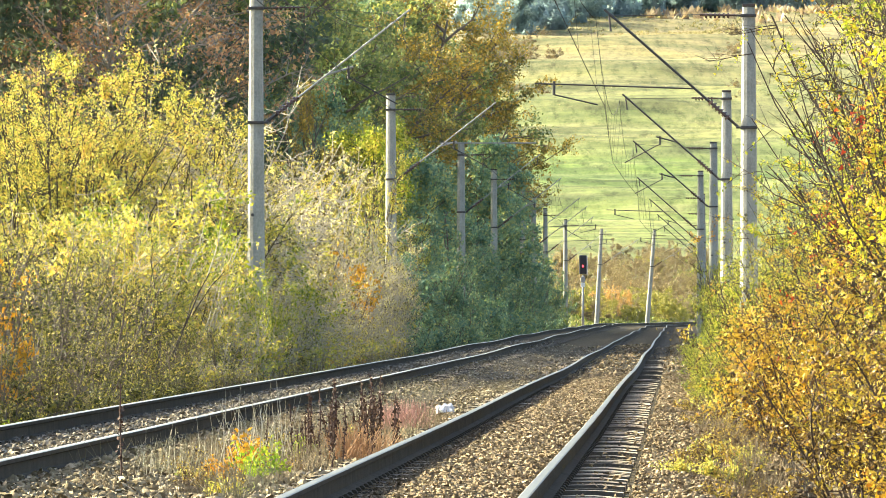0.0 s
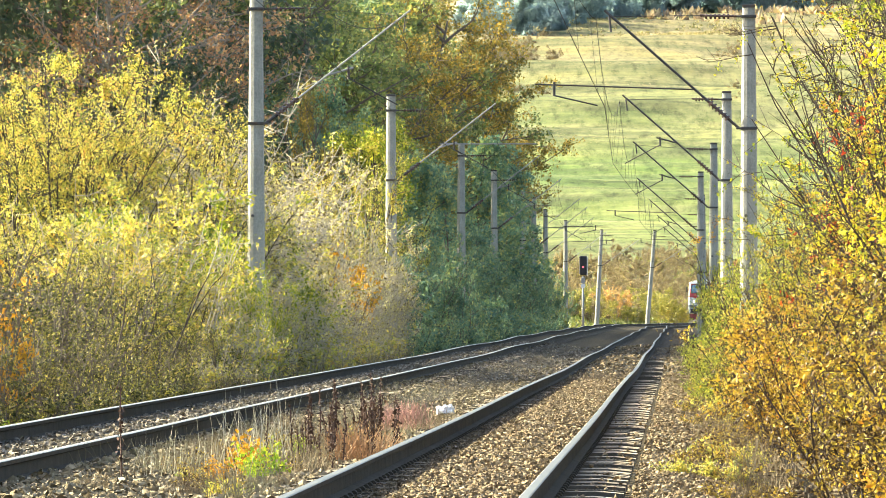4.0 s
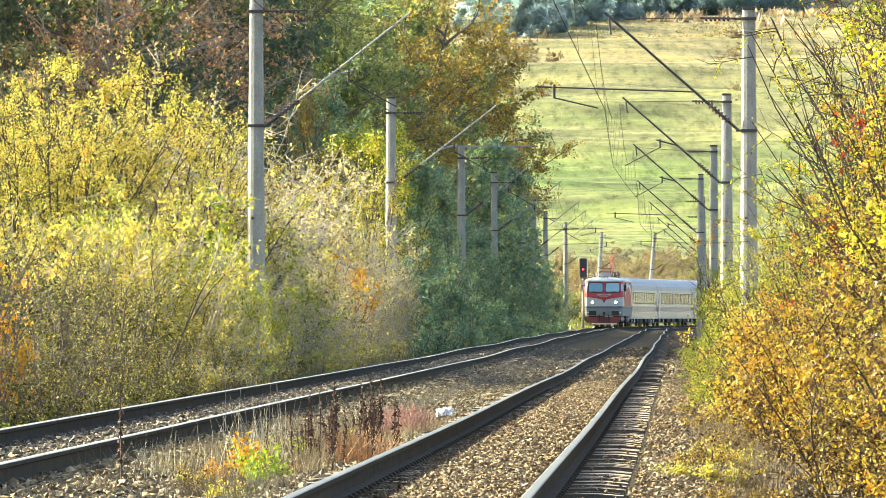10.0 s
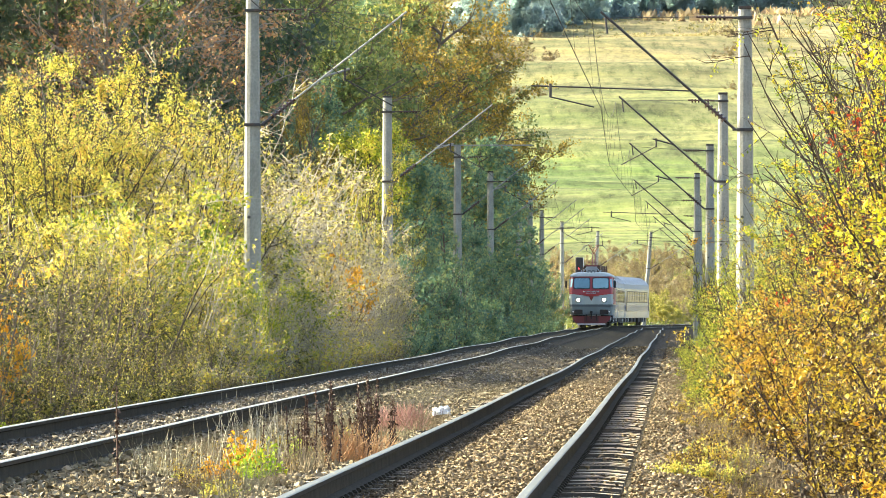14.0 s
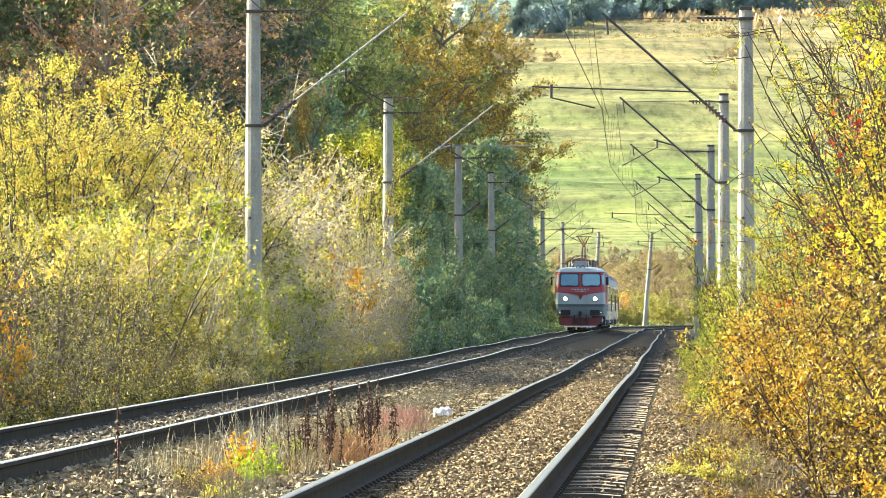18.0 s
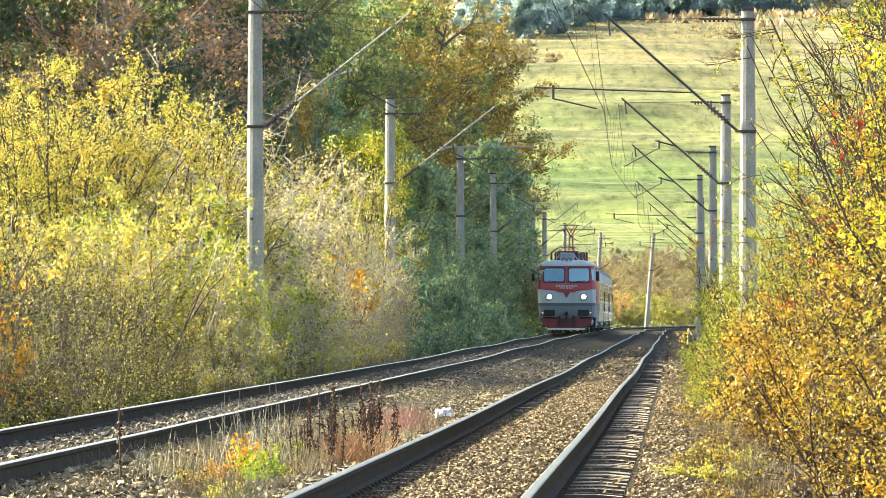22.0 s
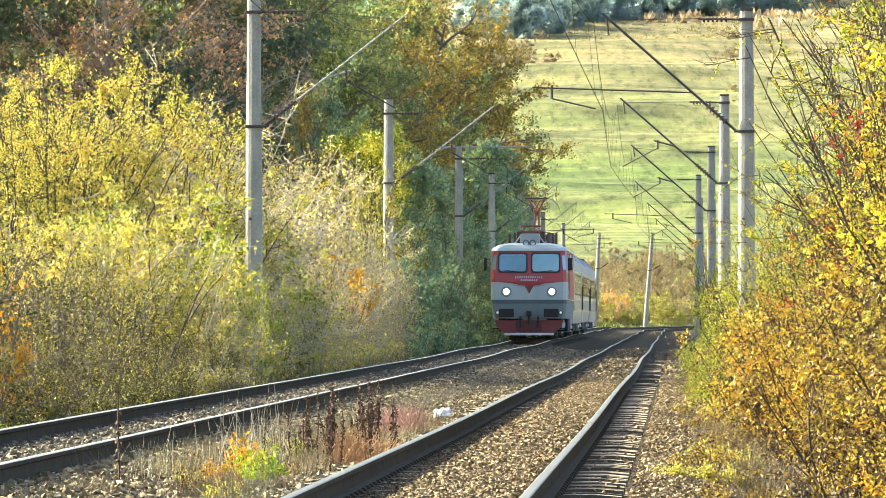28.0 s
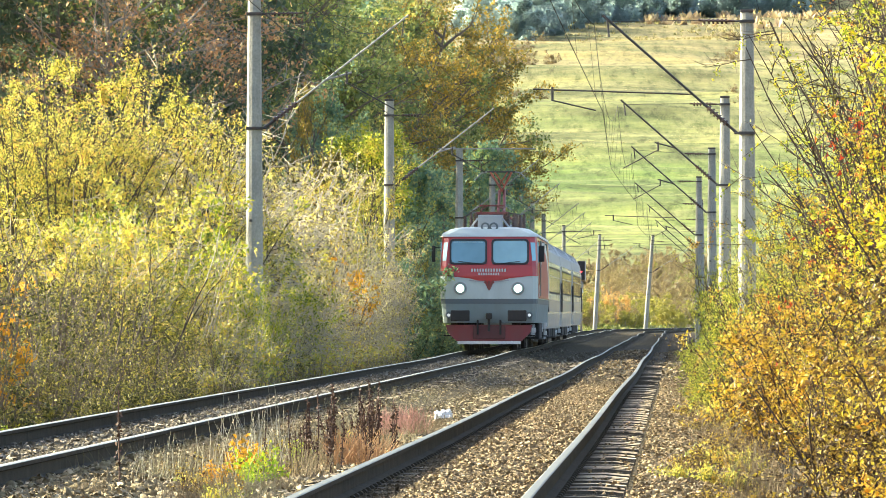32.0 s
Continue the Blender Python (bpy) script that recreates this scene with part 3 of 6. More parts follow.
def tree_meshes(seed, height, crown_r, leaves, leaf, leafmat, barkmat, crown_from=0.25, limbs=26, twigs=1400, trunk_r=0.22, droop=0.0, outward=False):
    rng = np.random.default_rng(seed)
    P0 = shoots(rng, np.array([[0, 0, -0.3]]), np.array([[rng.normal(0, 0.05), rng.normal(0, 0.05), 1.0]]), np.array([height * 0.92]), 10, 0.04, 0.03)
    s1, d1, t1 = points_on(rng, P0, limbs, crown_from, 0.97)
    az = rng.uniform(0, 2 * np.pi, limbs)
    dir1 = np.stack([np.cos(az), np.sin(az), rng.uniform(0.15, 0.9, limbs)], -1)
    prof = np.sin(np.clip((t1 - crown_from) / (1 - crown_from) * 0.8 + 0.2, 0, 1) * np.pi) ** 0.6 + 0.15
    P1 = shoots(rng, s1, dir1, crown_r * prof * rng.uniform(0.8, 1.25, limbs), 7, 0.14, 0.05)
    n2 = limbs * 7
    s2, d2, t2 = points_on(rng, P1, n2, 0.25, 1.0)
    P2 = shoots(rng, s2, d2 * 0.7 + rng.normal(0, 0.6, (n2, 3)), crown_r * rng.uniform(0.18, 0.45, n2), 5, 0.2, 0.04 - droop)
    s3, d3, _ = points_on(rng, P2, twigs, 0.15, 1.0)
    P3 = shoots(rng, s3, d3 * 0.7 + rng.normal(0, 0.7, (twigs, 3)), crown_r * 0.16 * rng.uniform(0.5, 1.4, twigs), 2, 0.25, -droop)
    V0, F0 = tubes(P0, trunk_r * np.linspace(1, 0.18, 10)[None], 8)
    V1, F1 = tubes(P1, trunk_r * 0.34 * np.linspace(1, 0.25, 7)[None] * np.ones((limbs, 1)), 5)
    V2, F2 = tubes(P2, trunk_r * 0.12 * np.linspace(1, 0.3, 5)[None] * np.ones((n2, 1)), 3)
    V3, F3 = tubes(P3, trunk_r * 0.045 * np.linspace(1, 0.4, 2)[None] * np.ones((twigs, 1)), 3)
    trunk = fast_mesh("trunk", V0, F0, [barkmat], smooth=True)
    wood = fast_mesh("branchwork", np.concatenate([V1, V2, V3]), np.concatenate([F1, F2 + len(V1), F3 + len(V1) + len(V2)]), [barkmat])
    c, _, _ = points_on(rng, P3, leaves, 0.0, 1.0)
    c = c + rng.normal(0, leaf * 0.8, (leaves, 3))
    V, F = leaf_quads(rng, c, leaf, slim=0.8, simple=True, out=unit(c - np.array([0, 0, height * 0.5])) + np.array([0, 0, 0.4]) if outward else None)
    return [("trunk", trunk), ("branchwork", wood), ("crown", fast_mesh("crown", V, F, [leafmat]))]


def plant(name, meshes, s, off, scale=1.0, turn=0.0, label="", category="", group="", tall=1.0, sink=0.0):
    """Stand a plant on the ground s metres along and off metres beside the railway."""
    x, y, _ = along(s, off)
    z = float(ground_height(np.array([x]), np.array([y]))[0]) - sink
    t = thing(name, x, y, z, turn, label, category, group)
    for nm, me in meshes:
        ob = child(nm, me, t)
        ob.scale = (scale, scale, scale * tall)
        if nm in ("branchwork", "leaves", "crown"):
            ob["kind"] = "stuff"
    return t


YELLOW = leafy("yellow_leaves", [(0.0, (0.21, 0.255, 0.08)), (0.25, (0.44, 0.45, 0.11)), (0.55, (0.67, 0.605, 0.14)), (0.85, (0.79, 0.64, 0.15)), (1.0, (0.72, 0.45, 0.14))])
OLIVE = leafy("olive_leaves", [(0.0, (0.07, 0.085, 0.03)), (0.3, (0.17, 0.18, 0.05)), (0.55, (0.31, 0.30, 0.075)), (0.8, (0.58, 0.52, 0.10)), (1.0, (0.58, 0.40, 0.15))], patch=0.9, glow=0.52)
# Darker copy of the olive leaves, with the shade low in the hedge painted in.
SHADEOLIVE = leafy("shaded_olive_leaves", [(0.0, (0.045, 0.055, 0.025)), (0.35, (0.10, 0.105, 0.04)), (0.55, (0.19, 0.18, 0.06)), (0.8, (0.41, 0.38, 0.09)), (1.0, (0.54, 0.43, 0.14))], patch=0.9, glow=0.40)
# Stops spread wide: the bright tones stand in for sunlit flecks among dry leaves.
DRYLEAF = leafy("dry_leaves", [(0.0, (0.09, 0.07, 0.04)), (0.3, (0.24, 0.20, 0.10)), (0.5, (0.60, 0.54, 0.24)), (0.75, (0.80, 0.72, 0.32)), (1.0, (0.86, 0.76, 0.36))], glow=0.62)
ORANGE = leafy("orange_leaves", [(0.0, (0.42, 0.26, 0.03)), (0.5, (0.74, 0.36, 0.04)), (1.0, (0.80, 0.50, 0.06))])
GOLD = leafy("golden_leaves", [(0.0, (0.15, 0.21, 0.03)), (0.22, (0.38, 0.43, 0.04)), (0.5, (0.74, 0.67, 0.04)), (0.8, (0.78, 0.64, 0.04)), (0.95, (0.56, 0.36, 0.05)), (1.0, (0.44, 0.25, 0.05))], patch=0.8, rough=0.42, glow=0.3, drift=1.7)
OCHRE = leafy("ochre_leaves", [(0.0, (0.10, 0.10, 0.03)), (0.25, (0.28, 0.26, 0.04)), (0.5, (0.58, 0.47, 0.04)), (0.78, (0.74, 0.60, 0.05)), (0.92, (0.62, 0.41, 0.05)), (1.0, (0.60, 0.22, 0.03))], patch=0.9, rough=0.42, glow=0.27, drift=1.9)
DEADLEAF = leafy("dead_brown_leaves", [(0.0, (0.07, 0.045, 0.025)), (0.35, (0.22, 0.14, 0.055)), (0.65, (0.46, 0.34, 0.08)), (0.88, (0.68, 0.54, 0.06)), (1.0, (0.58, 0.36, 0.06))], glow=0.25, rough=0.42, drift=2.3)
REDLEAF = leafy("red_leaves", [(0.0, (0.30, 0.04, 0.02)), (0.5, (0.55, 0.09, 0.03)), (1.0, (0.66, 0.22, 0.05))])
EMBER = leafy("orange_and_brown_leaves", [(0.0, (0.11, 0.065, 0.03)), (0.3, (0.33, 0.20, 0.05)), (0.6, (0.62, 0.43, 0.06)), (0.85, (0.74, 0.54, 0.06)), (1.0, (0.62, 0.3, 0.04))], patch=0.9, rough=0.42, glow=0.3, drift=2.0)
BRIGHT = leafy("bright_yellow_leaves", [(0.0, (0.36, 0.42, 0.03)), (0.4, (0.66, 0.62, 0.03)), (0.8, (0.82, 0.70, 0.03)), (1.0, (0.76, 0.44, 0.03))])
SPRIG = leafy("yellow_green_leaves", [(0.0, (0.12, 0.18, 0.03)), (0.4, (0.30, 0.36, 0.05)), (0.75, (0.60, 0.58, 0.06)), (1.0, (0.62, 0.50, 0.12))], patch=0.8)
GOLDBROWN = leafy("gold_and_brown_leaves", [(0.0, (0.10, 0.07, 0.035)), (0.3, (0.28, 0.20, 0.06)), (0.55, (0.62, 0.46, 0.05)), (0.82, (0.70, 0.58, 0.05)), (1.0, (0.62, 0.38, 0.05))], rough=0.42, glow=0.27, drift=2.3)
# Green lifted towards teal: haze over the shaded wood put into the colour.
HAZEGREEN = leafy("hazed_green_leaves", [(0.0, (0.13, 0.235, 0.195)), (0.5, (0.215, 0.33, 0.24)), (0.85, (0.34, 0.425, 0.235)), (1.0, (0.49, 0.49, 0.22))], glow=0.52)
RUSSET = leafy("russet_leaves", [(0.0, (0.44, 0.24, 0.15)), (0.5, (0.64, 0.37, 0.23)), (0.85, (0.74, 0.49, 0.30)), (1.0, (0.74, 0.57, 0.34))], glow=0.55)
AUTUMN = leafy("autumn_oak_leaves", [(0.0, (0.15, 0.16, 0.055)), (0.35, (0.25, 0.22, 0.065)), (0.7, (0.38, 0.28, 0.07)), (1.0, (0.54, 0.35, 0.07))], patch=0.25, glow=0.42)
WOODGREEN = leafy("olive_wood_leaves", [(0.0, (0.12, 0.17, 0.085)), (0.5, (0.20, 0.26, 0.11)), (0.85, (0.33, 0.36, 0.14)), (1.0, (0.47, 0.43, 0.16))], patch=0.3, glow=0.5)
# Darker wood leaves, the deep shade painted into their tones.
DEEPTEAL = leafy("deep_shade_leaves", [(0.0, (0.08, 0.12, 0.09)), (0.5, (0.12, 0.17, 0.12)), (1.0, (0.20, 0.24, 0.14))], glow=0.45)
BROWN = leafy("brown_shrub_leaves", [(0.0, (0.21, 0.165, 0.12)), (0.5, (0.29, 0.23, 0.155)), (1.0, (0.38, 0.33, 0.19))], patch=0.1, glow=0.5)
FADED = leafy("faded_orange_leaves", [(0.0, (0.46, 0.28, 0.12)), (0.5, (0.64, 0.37, 0.14)), (1.0, (0.70, 0.50, 0.24))], glow=0.5)
# Gold leaves painted extra bright, as sun flecks in the shaded hedge.
SPARKLE = leafy("sunlit_gold_leaves", [(0.0, (0.12, 0.10, 0.04)), (0.25, (0.36, 0.31, 0.08)), (0.5, (0.78, 0.70, 0.18)), (1.0, (0.84, 0.64, 0.24))], glow=0.58)
OLDGOLD = leafy("old_gold_leaves", [(0.0, (0.18, 0.19, 0.055)), (0.5, (0.36, 0.35, 0.095)), (1.0, (0.52, 0.47, 0.14))], glow=0.45)
# Distance haze put into the leaf colour: pale, bluish, little contrast.
HAZEWOOD = leafy("hazed_wood_leaves", [(0.0, (0.35, 0.44, 0.47)), (0.5, (0.39, 0.475, 0.50)), (1.0, (0.44, 0.515, 0.525))], patch=0.03, glow=0.8, rough=0.9, shine=(0.95, 1.0, 0.88))

pr = random.Random(11)
# dense wood on the bank beyond the far track
deep = [tree_meshes(20 + i, 15, 4.6, 11000, 0.22, WOODGREEN, BARK, 0.08, 26, 380) for i in range(3)]
young = [tree_meshes(24 + i, 15, 4.6, 11000, 0.22, HAZEGREEN, BARK, 0.05, 26, 380) for i in range(2)]
oak = [tree_meshes(30 + i, 17, 5.2, 22000, 0.18, AUTUMN, BARK, 0.08, 30, 1000, 0.28) for i in range(2)]
russet = [tree_meshes(40 + i, 13, 4.2, 4300, 0.165, RUSSET, PALE_BARK, 0.34, 34, 1100, 0.19) for i in range(2)]
shade = [tree_meshes(46 + i, 15, 5.0, 9000, 0.27, DEEPTEAL, BARK, 0.08, 24, 800) for i in range(2)]
WOOD = "trees of the dark wood on the bank"
for i in range(24):
    s = 222 + i * 12.0 + pr.uniform(-3, 3)
    off = -10.8 - pr.uniform(0, 5) - (2 if s < 240 else 0)
    plant("tree", deep[i % 3], s, off, pr.uniform(0.85, 1.15), pr.uniform(0, 360), "dark green broadleaf tree in the wood on the bank", "tree", WOOD)
for i, (s, o, k) in enumerate([(368, -11.6, 1.05), (392, -11.8, 1.1), (414, -12.0, 1.12), (436, -12.4, 1.0), (460, -13.0, 0.9), (447, -10.4, 0.95), (480, -11.3, 0.95), (499, -10.6, 0.78), (350, -10.2, 0.9), (330, -10.0, 0.78)]):
    plant("tree", oak[i % 2], s, o, k, 73 * i, "tall oak with orange and brown autumn leaves", "tree", WOOD)
for i, (s, o, k) in enumerate([(214, -13.4, 0.86), (224, -12.3, 0.9)]):
    plant("tree", russet[i % 2], s, o, k, 70 * i, "russet autumn tree with thinning leaves and pale limbs", "tree", WOOD)
for i, (s, o, k) in enumerate([(225, -20.5, 0.95), (238, -19, 1.05), (215, -20, 0.9), (248, -18, 1.1), (232, -23, 1.1), (212, -12.4, 0.5), (214, -10.2, 0.45), (217, -15.5, 0.78), (225, -15.8, 0.85), (233, -15.0, 0.9), (241, -14.6, 0.92)]):
    plant("tree", shade[i % 2], s, o, k, 50 * i, "dark green broadleaf tree in the wood on the bank", "tree", WOOD)

for i in range(16):
    s = 238 + i * 11.5 + pr.uniform(-2, 2)
    plant("tree", young[i % 2], s, -9.4 - pr.uniform(0, 0.6), pr.uniform(0.52, 0.66), pr.uniform(0, 360), "young dark green tree at the edge of the wood", "tree", WOOD)
# mostly hidden back row, added to keep the sun off the track
back = [tree_meshes(50 + i, 15, 5.0, 5200, 0.36, HAZEGREEN, BARK, 0.06, 16, 200) for i in range(2)]
for i in range(22):
    s = 240 + i * 11.5 + pr.uniform(-3, 3)
    plant("tree", back[i % 2], s, -17.0 - pr.uniform(0, 5), pr.uniform(0.95, 1.2), pr.uniform(0, 360), "added back tree in the wood, mostly hidden, shading the track", "tree", WOOD)

# second added row behind it, closing the gaps that let sun through
for i in range(16):
    s = 246 + i * 15.5 + pr.uniform(-4, 4)
    plant("tree", back[i % 2], s, -24.5 - pr.uniform(0, 4), pr.uniform(1.0, 1.25), pr.uniform(0, 360), "added back tree in the wood, mostly hidden, shading the track", "tree", WOOD)

# shrubs along the far track
yellow = [bush_meshes(60 + i, 5.6, 2.3, 15, 1700, 21000, 0.07, YELLOW, DARK_BARK, stem_r=0.035, low=0.2, twig_len=0.45) for i in range(3)]
olive = [bush_meshes(70 + i, 2.6, 1.3, 20, 800, 6600, 0.065, OLIVE, DARK_BARK) for i in range(3)]
dim = [bush_meshes(76 + i, 2.6, 1.3, 20, 800, 5400, 0.062, SHADEOLIVE, BARK) for i in range(2)]
twiggy = [bush_meshes(80 + i, 3.4, 1.35, 26, 1200, 7200, 0.062, DRYLEAF, TWIG, wob=0.26, stem_r=0.021, twig_r=0.42, twig_len=0.42) for i in range(2)]
edge_left = [bush_meshes(86 + i, 2.7, 1.3, 20, 1000, 6000, 0.075, (SPRIG, YELLOW)[i], TWIG, stem_r=0.02) for i in range(2)]
glint = [bush_meshes(83 + i, 2.6, 1.1, 15, 420, 2100, 0.077, (SPARKLE, YELLOW)[i], TWIG, wob=0.22, stem_r=0.024, twig_r=0.4, twig_len=0.4, low=0.1) for i in range(2)]
flame = [bush_meshes(90, 2.0, 0.8, 10, 300, 1800, 0.09, ORANGE, BARK)]
darkbush = [bush_meshes(95 + i, 4.6, 1.6, 12, 450, 5500, 0.145, HAZEGREEN, BARK) for i in range(2)]
HEDGE = "shrubs along the far track"
for i, (s, o, k) in enumerate([(140, -7.0, 0.98), (141, -8.6, 1.05), (144, -7.6, 1.0), (147, -9.6, 1.1), (150, -8.3, 1.0), (143, -10.3, 1.1), (153, -10.6, 1.05), (138, -9.4, 1.0),
                               (158, -9.4, 0.8), (133, -6.4, 0.62), (127, -6.8, 0.62), (184, -8.6, 0.95)]):
    plant("shrub", yellow[i % 3], s, o, k, 67 * i, "tall bright yellow autumn shrub by the track", "shrub", HEDGE)
spray = [bush_meshes(57 + i, 6.2, 0.75, 6, 320, 3800, 0.076, SPARKLE if i else YELLOW, DARK_BARK, stem_r=0.03, low=0.35, twig_len=0.3, wob=0.08) for i in range(2)]
for i, (s, o, k) in enumerate([(145, -10.5, 0.98), (147, -9.9, 0.92), (148, -7.6, 1.02), (150, -7.2, 0.96), (149, -8.3, 1.0), (151, -6.7, 0.86), (143, -9.0, 0.9)]):
    plant("shrub", spray[i % 2], s, o, k, 61 * i, "upright shoots of a tall yellow autumn shrub", "shrub", HEDGE)
for i in range(26):
    s = 72 + i * 2.9 + pr.uniform(-1, 1)
    near = i % 2
    plant("shrub", dim[i // 2 % 2] if near or s < 112 else olive[i % 3], s, (-4.75 if near else -5.9) - pr.uniform(0, 0.9), pr.uniform(0.5, 0.72) if near else pr.uniform(0.8, 1.15), pr.uniform(0, 360), "olive and yellow undergrowth shrub by the track", "shrub", HEDGE)
for i, (s, o, k, src) in enumerate([(212, -6.3, 1.3, 0), (218, -7.2, 1.35, 1), (195, -5.9, 1.15, 2), (192, -6.7, 0.95, 1)] ):
    t = plant("shrub", yellow[src], s, o, k, 50 * i, "slender yellow green autumn tree by the track", "shrub", HEDGE)
    for c in t.children:
        c.scale = (k * 0.6, k * 0.6, k)
t = plant("tree", oak[0], 210, -8.1, 0.5, 20, "slender orange tipped autumn tree by the track", "tree", HEDGE)
for c in t.children:
    c.scale = (0.2, 0.2, 0.48)
for i in range(9):
    plant("shrub", twiggy[i % 2], 146 + i * 5.2, -4.85 - pr.uniform(0, 0.35), pr.uniform(0.5, 0.8), pr.uniform(0, 360), "half bare pale twiggy shrub by the track", "shrub", HEDGE)
lowyellow = [bush_meshes(180 + i, 1.9, 0.9, 16, 380, 1250, 0.105, (YELLOW, SPARKLE)[i], TWIG, stem_r=0.017, low=0.06, twig_len=0.3, twig_r=0.4) for i in range(2)]
for i in range(24):
    s = 120 + i * 3.0 + pr.uniform(-1, 1)
    plant("undergrowth", lowyellow[i % 2 if s > 150 else 0], s, -4.5 - pr.uniform(0, 0.35), pr.uniform(0.55, 1.05), pr.uniform(0, 360), "low yellow undergrowth coloured as if sunlit at the foot of the hedge", "undergrowth", HEDGE)
herb = [bush_meshes(78 + i, 1.0, 0.8, 16, 360, 2600, 0.055, SHADEOLIVE, BARK, stem_r=0.010, low=0.05, twig_len=0.2) for i in range(2)]
for i in range(34):
    s = 68 + i * 2.6 + pr.uniform(-1, 1)
    plant("undergrowth", herb[i % 3 == 0], s, -4.55 - pr.uniform(0, 0.5), pr.uniform(0.6, 1.05), pr.uniform(0, 360), "low olive green undergrowth at the foot of the shrubs", "undergrowth", HEDGE)
shadeherb = bush_meshes(98, 1.5, 1.1, 14, 200, 1700, 0.12, HAZEGREEN, DARK_BARK, stem_r=0.012, low=0.04)
for i in range(26):
    s = 204 + i * 9.5 + pr.uniform(-2, 2)
    plant("undergrowth", shadeherb, s, -4.75 - pr.uniform(0, 0.5), pr.uniform(0.7, 1.2), pr.uniform(0, 360), "low dark green undergrowth at the foot of the wood", "undergrowth", HEDGE)
lone = tree_meshes(150, 8.2, 1.5, 4200, 0.1, SPRIG, DARK_BARK, 0.6, 14, 320, 0.07)
for s, o, k in [(207, -5.0, 0.98), (211, -6.2, 1.0)]:
    plant("tree", lone, s, o, k, s * 11, "slender yellow green autumn tree by the track", "tree", HEDGE)
for i in range(20):
    s = 140 + i * 3.0 + pr.uniform(-1, 1)
    tall = i % 3
    plant("shrub", twiggy[i % 2], s, -5.4 - tall * 0.9 - pr.uniform(0, 0.5), (0.9, 1.3, 1.7)[tall] * pr.uniform(0.9, 1.05), pr.uniform(0, 360), "half bare pale twiggy shrub by the track", "shrub", HEDGE)
for s, o, k in [(171, -5.25, 1.75), (174, -5.5, 1.7), (89, -5.45, 1.15), (158, -6.0, 1.3)]:
    t = plant("shrub", flame[0], s, o, k, s * 7, "small orange autumn shrub", "shrub", HEDGE)
    for c in t.children:
        c.scale = (k * 0.75, k * 0.75, k)
for i in range(18):
    s = 205 + i * 16.5 + pr.uniform(-2, 2)
    plant("shrub", darkbush[i % 2], s, -6.0 - pr.uniform(0, 0.8), pr.uniform(0.85, 1.15), pr.uniform(0, 360), "dark green shaded shrub at the foot of the wood", "shrub", HEDGE)
for i, (s, o, k) in enumerate([(150, -5.6, 1.3), (155, -6.4, 1.5), (162, -7.0, 1.7), (170, -6.2, 1.3), (146, -5.2, 1.0), (128, -6.2, 1.35), (131, -6.8, 1.5), (126, -7.2, 1.5), (134, -6.0, 1.4)]):
    plant("shrub", edge_left[i % 2], s, o, k, 77 * i, "yellow green leafy shrub among the bare twigs", "shrub", HEDGE)
slim = [tree_meshes(53 + i, 9.0, 1.9, 7000, 0.17, HAZEGREEN, BARK, 0.03, 26, 420, 0.08) for i in range(2)]
for i, (s, o, k) in enumerate([(294, -5.7, 0.62), (299, -5.45, 0.66), (304, -5.4, 0.7), (308, -5.9, 0.75), (345, -6.0, 1.1), (356, -6.2, 1.15), (276, -6.3, 0.95), (284, -6.1, 0.9), (322, -6.2, 1.2), (334, -6.3, 1.2), (382, -6.2, 0.95), (404, -6.4, 0.95), (425, -6.4, 0.9)]):
    plant("tree", slim[i % 2], s, o, k, 83 * i, "slender dark green tree at the edge of the wood", "tree", WOOD)
for i in range(19):
    s = 130 + i * 2.7 + pr.uniform(-1, 1)
    plant("shrub", glint[i % 3 == 1], s, -4.75 - pr.uniform(0, 0.9), pr.uniform(0.5, 0.95), pr.uniform(0, 360), "thin shrub with gold leaves and pale twigs coloured as if sunlit", "shrub", HEDGE)
# growth that hides the feet of the masts
for i, (s, o, k, kind) in enumerate([(132.0, -4.75, 0.95, 0), (134.0, -5.3, 1.0, 0), (134.5, -4.7, 0.9, 0), (196, -4.75, 1.15, 1), (198, -5.3, 1.2, 1), (191, -4.8, 0.95, 1), (186, -4.9, 1.0, 1), (178, -4.8, 0.85, 1), (182, -5.3, 1.2, 1), (261, -4.85, 0.98, 2), (256, -4.9, 0.86, 2), (263.5, -5.2, 1.05, 2), (308, -5.0, 1.1, 2), (303, -5.0, 0.9, 2),
                                     (362, -5.0, 1.15, 2), (392, -5.0, 1.1, 2), (433, -5.0, 1.0, 2), (380, -5.0, 0.9, 2), (412, -5.0, 0.95, 2), (345, -5.0, 0.9, 2), (330, -5.0, 0.9, 2), (450, -5.0, 0.95, 2), (466, -5.0, 1.15, 0), (472, -5.3, 1.3, 0), (486, -5.0, 0.8, 2), (500, -5.0, 0.7, 2)]):
    src, lab = ((edge_left[i % 2], "yellow green leafy shrub by the track"), (twiggy[i % 2], "half bare pale twiggy shrub by the track"), (darkbush[i % 2], "dark green shaded shrub at the foot of the wood"))[kind]
    t = plant("shrub", src, s, o, k, 41 * i, lab, "shrub", HEDGE)
    for c in t.children:
        c.scale = (k * 0.62, k * 0.62, k)

# the leaning thicket beside the near track
thick = [bush_meshes(100 + i, 5.2, 1.3, 20, 1300, 12500, 0.043, (GOLD, OCHRE, SPRIG, OCHRE)[i], RED_TWIG, lean=(-0.04, -0.02), lift=0.05, stem_r=0.022) for i in range(4)]
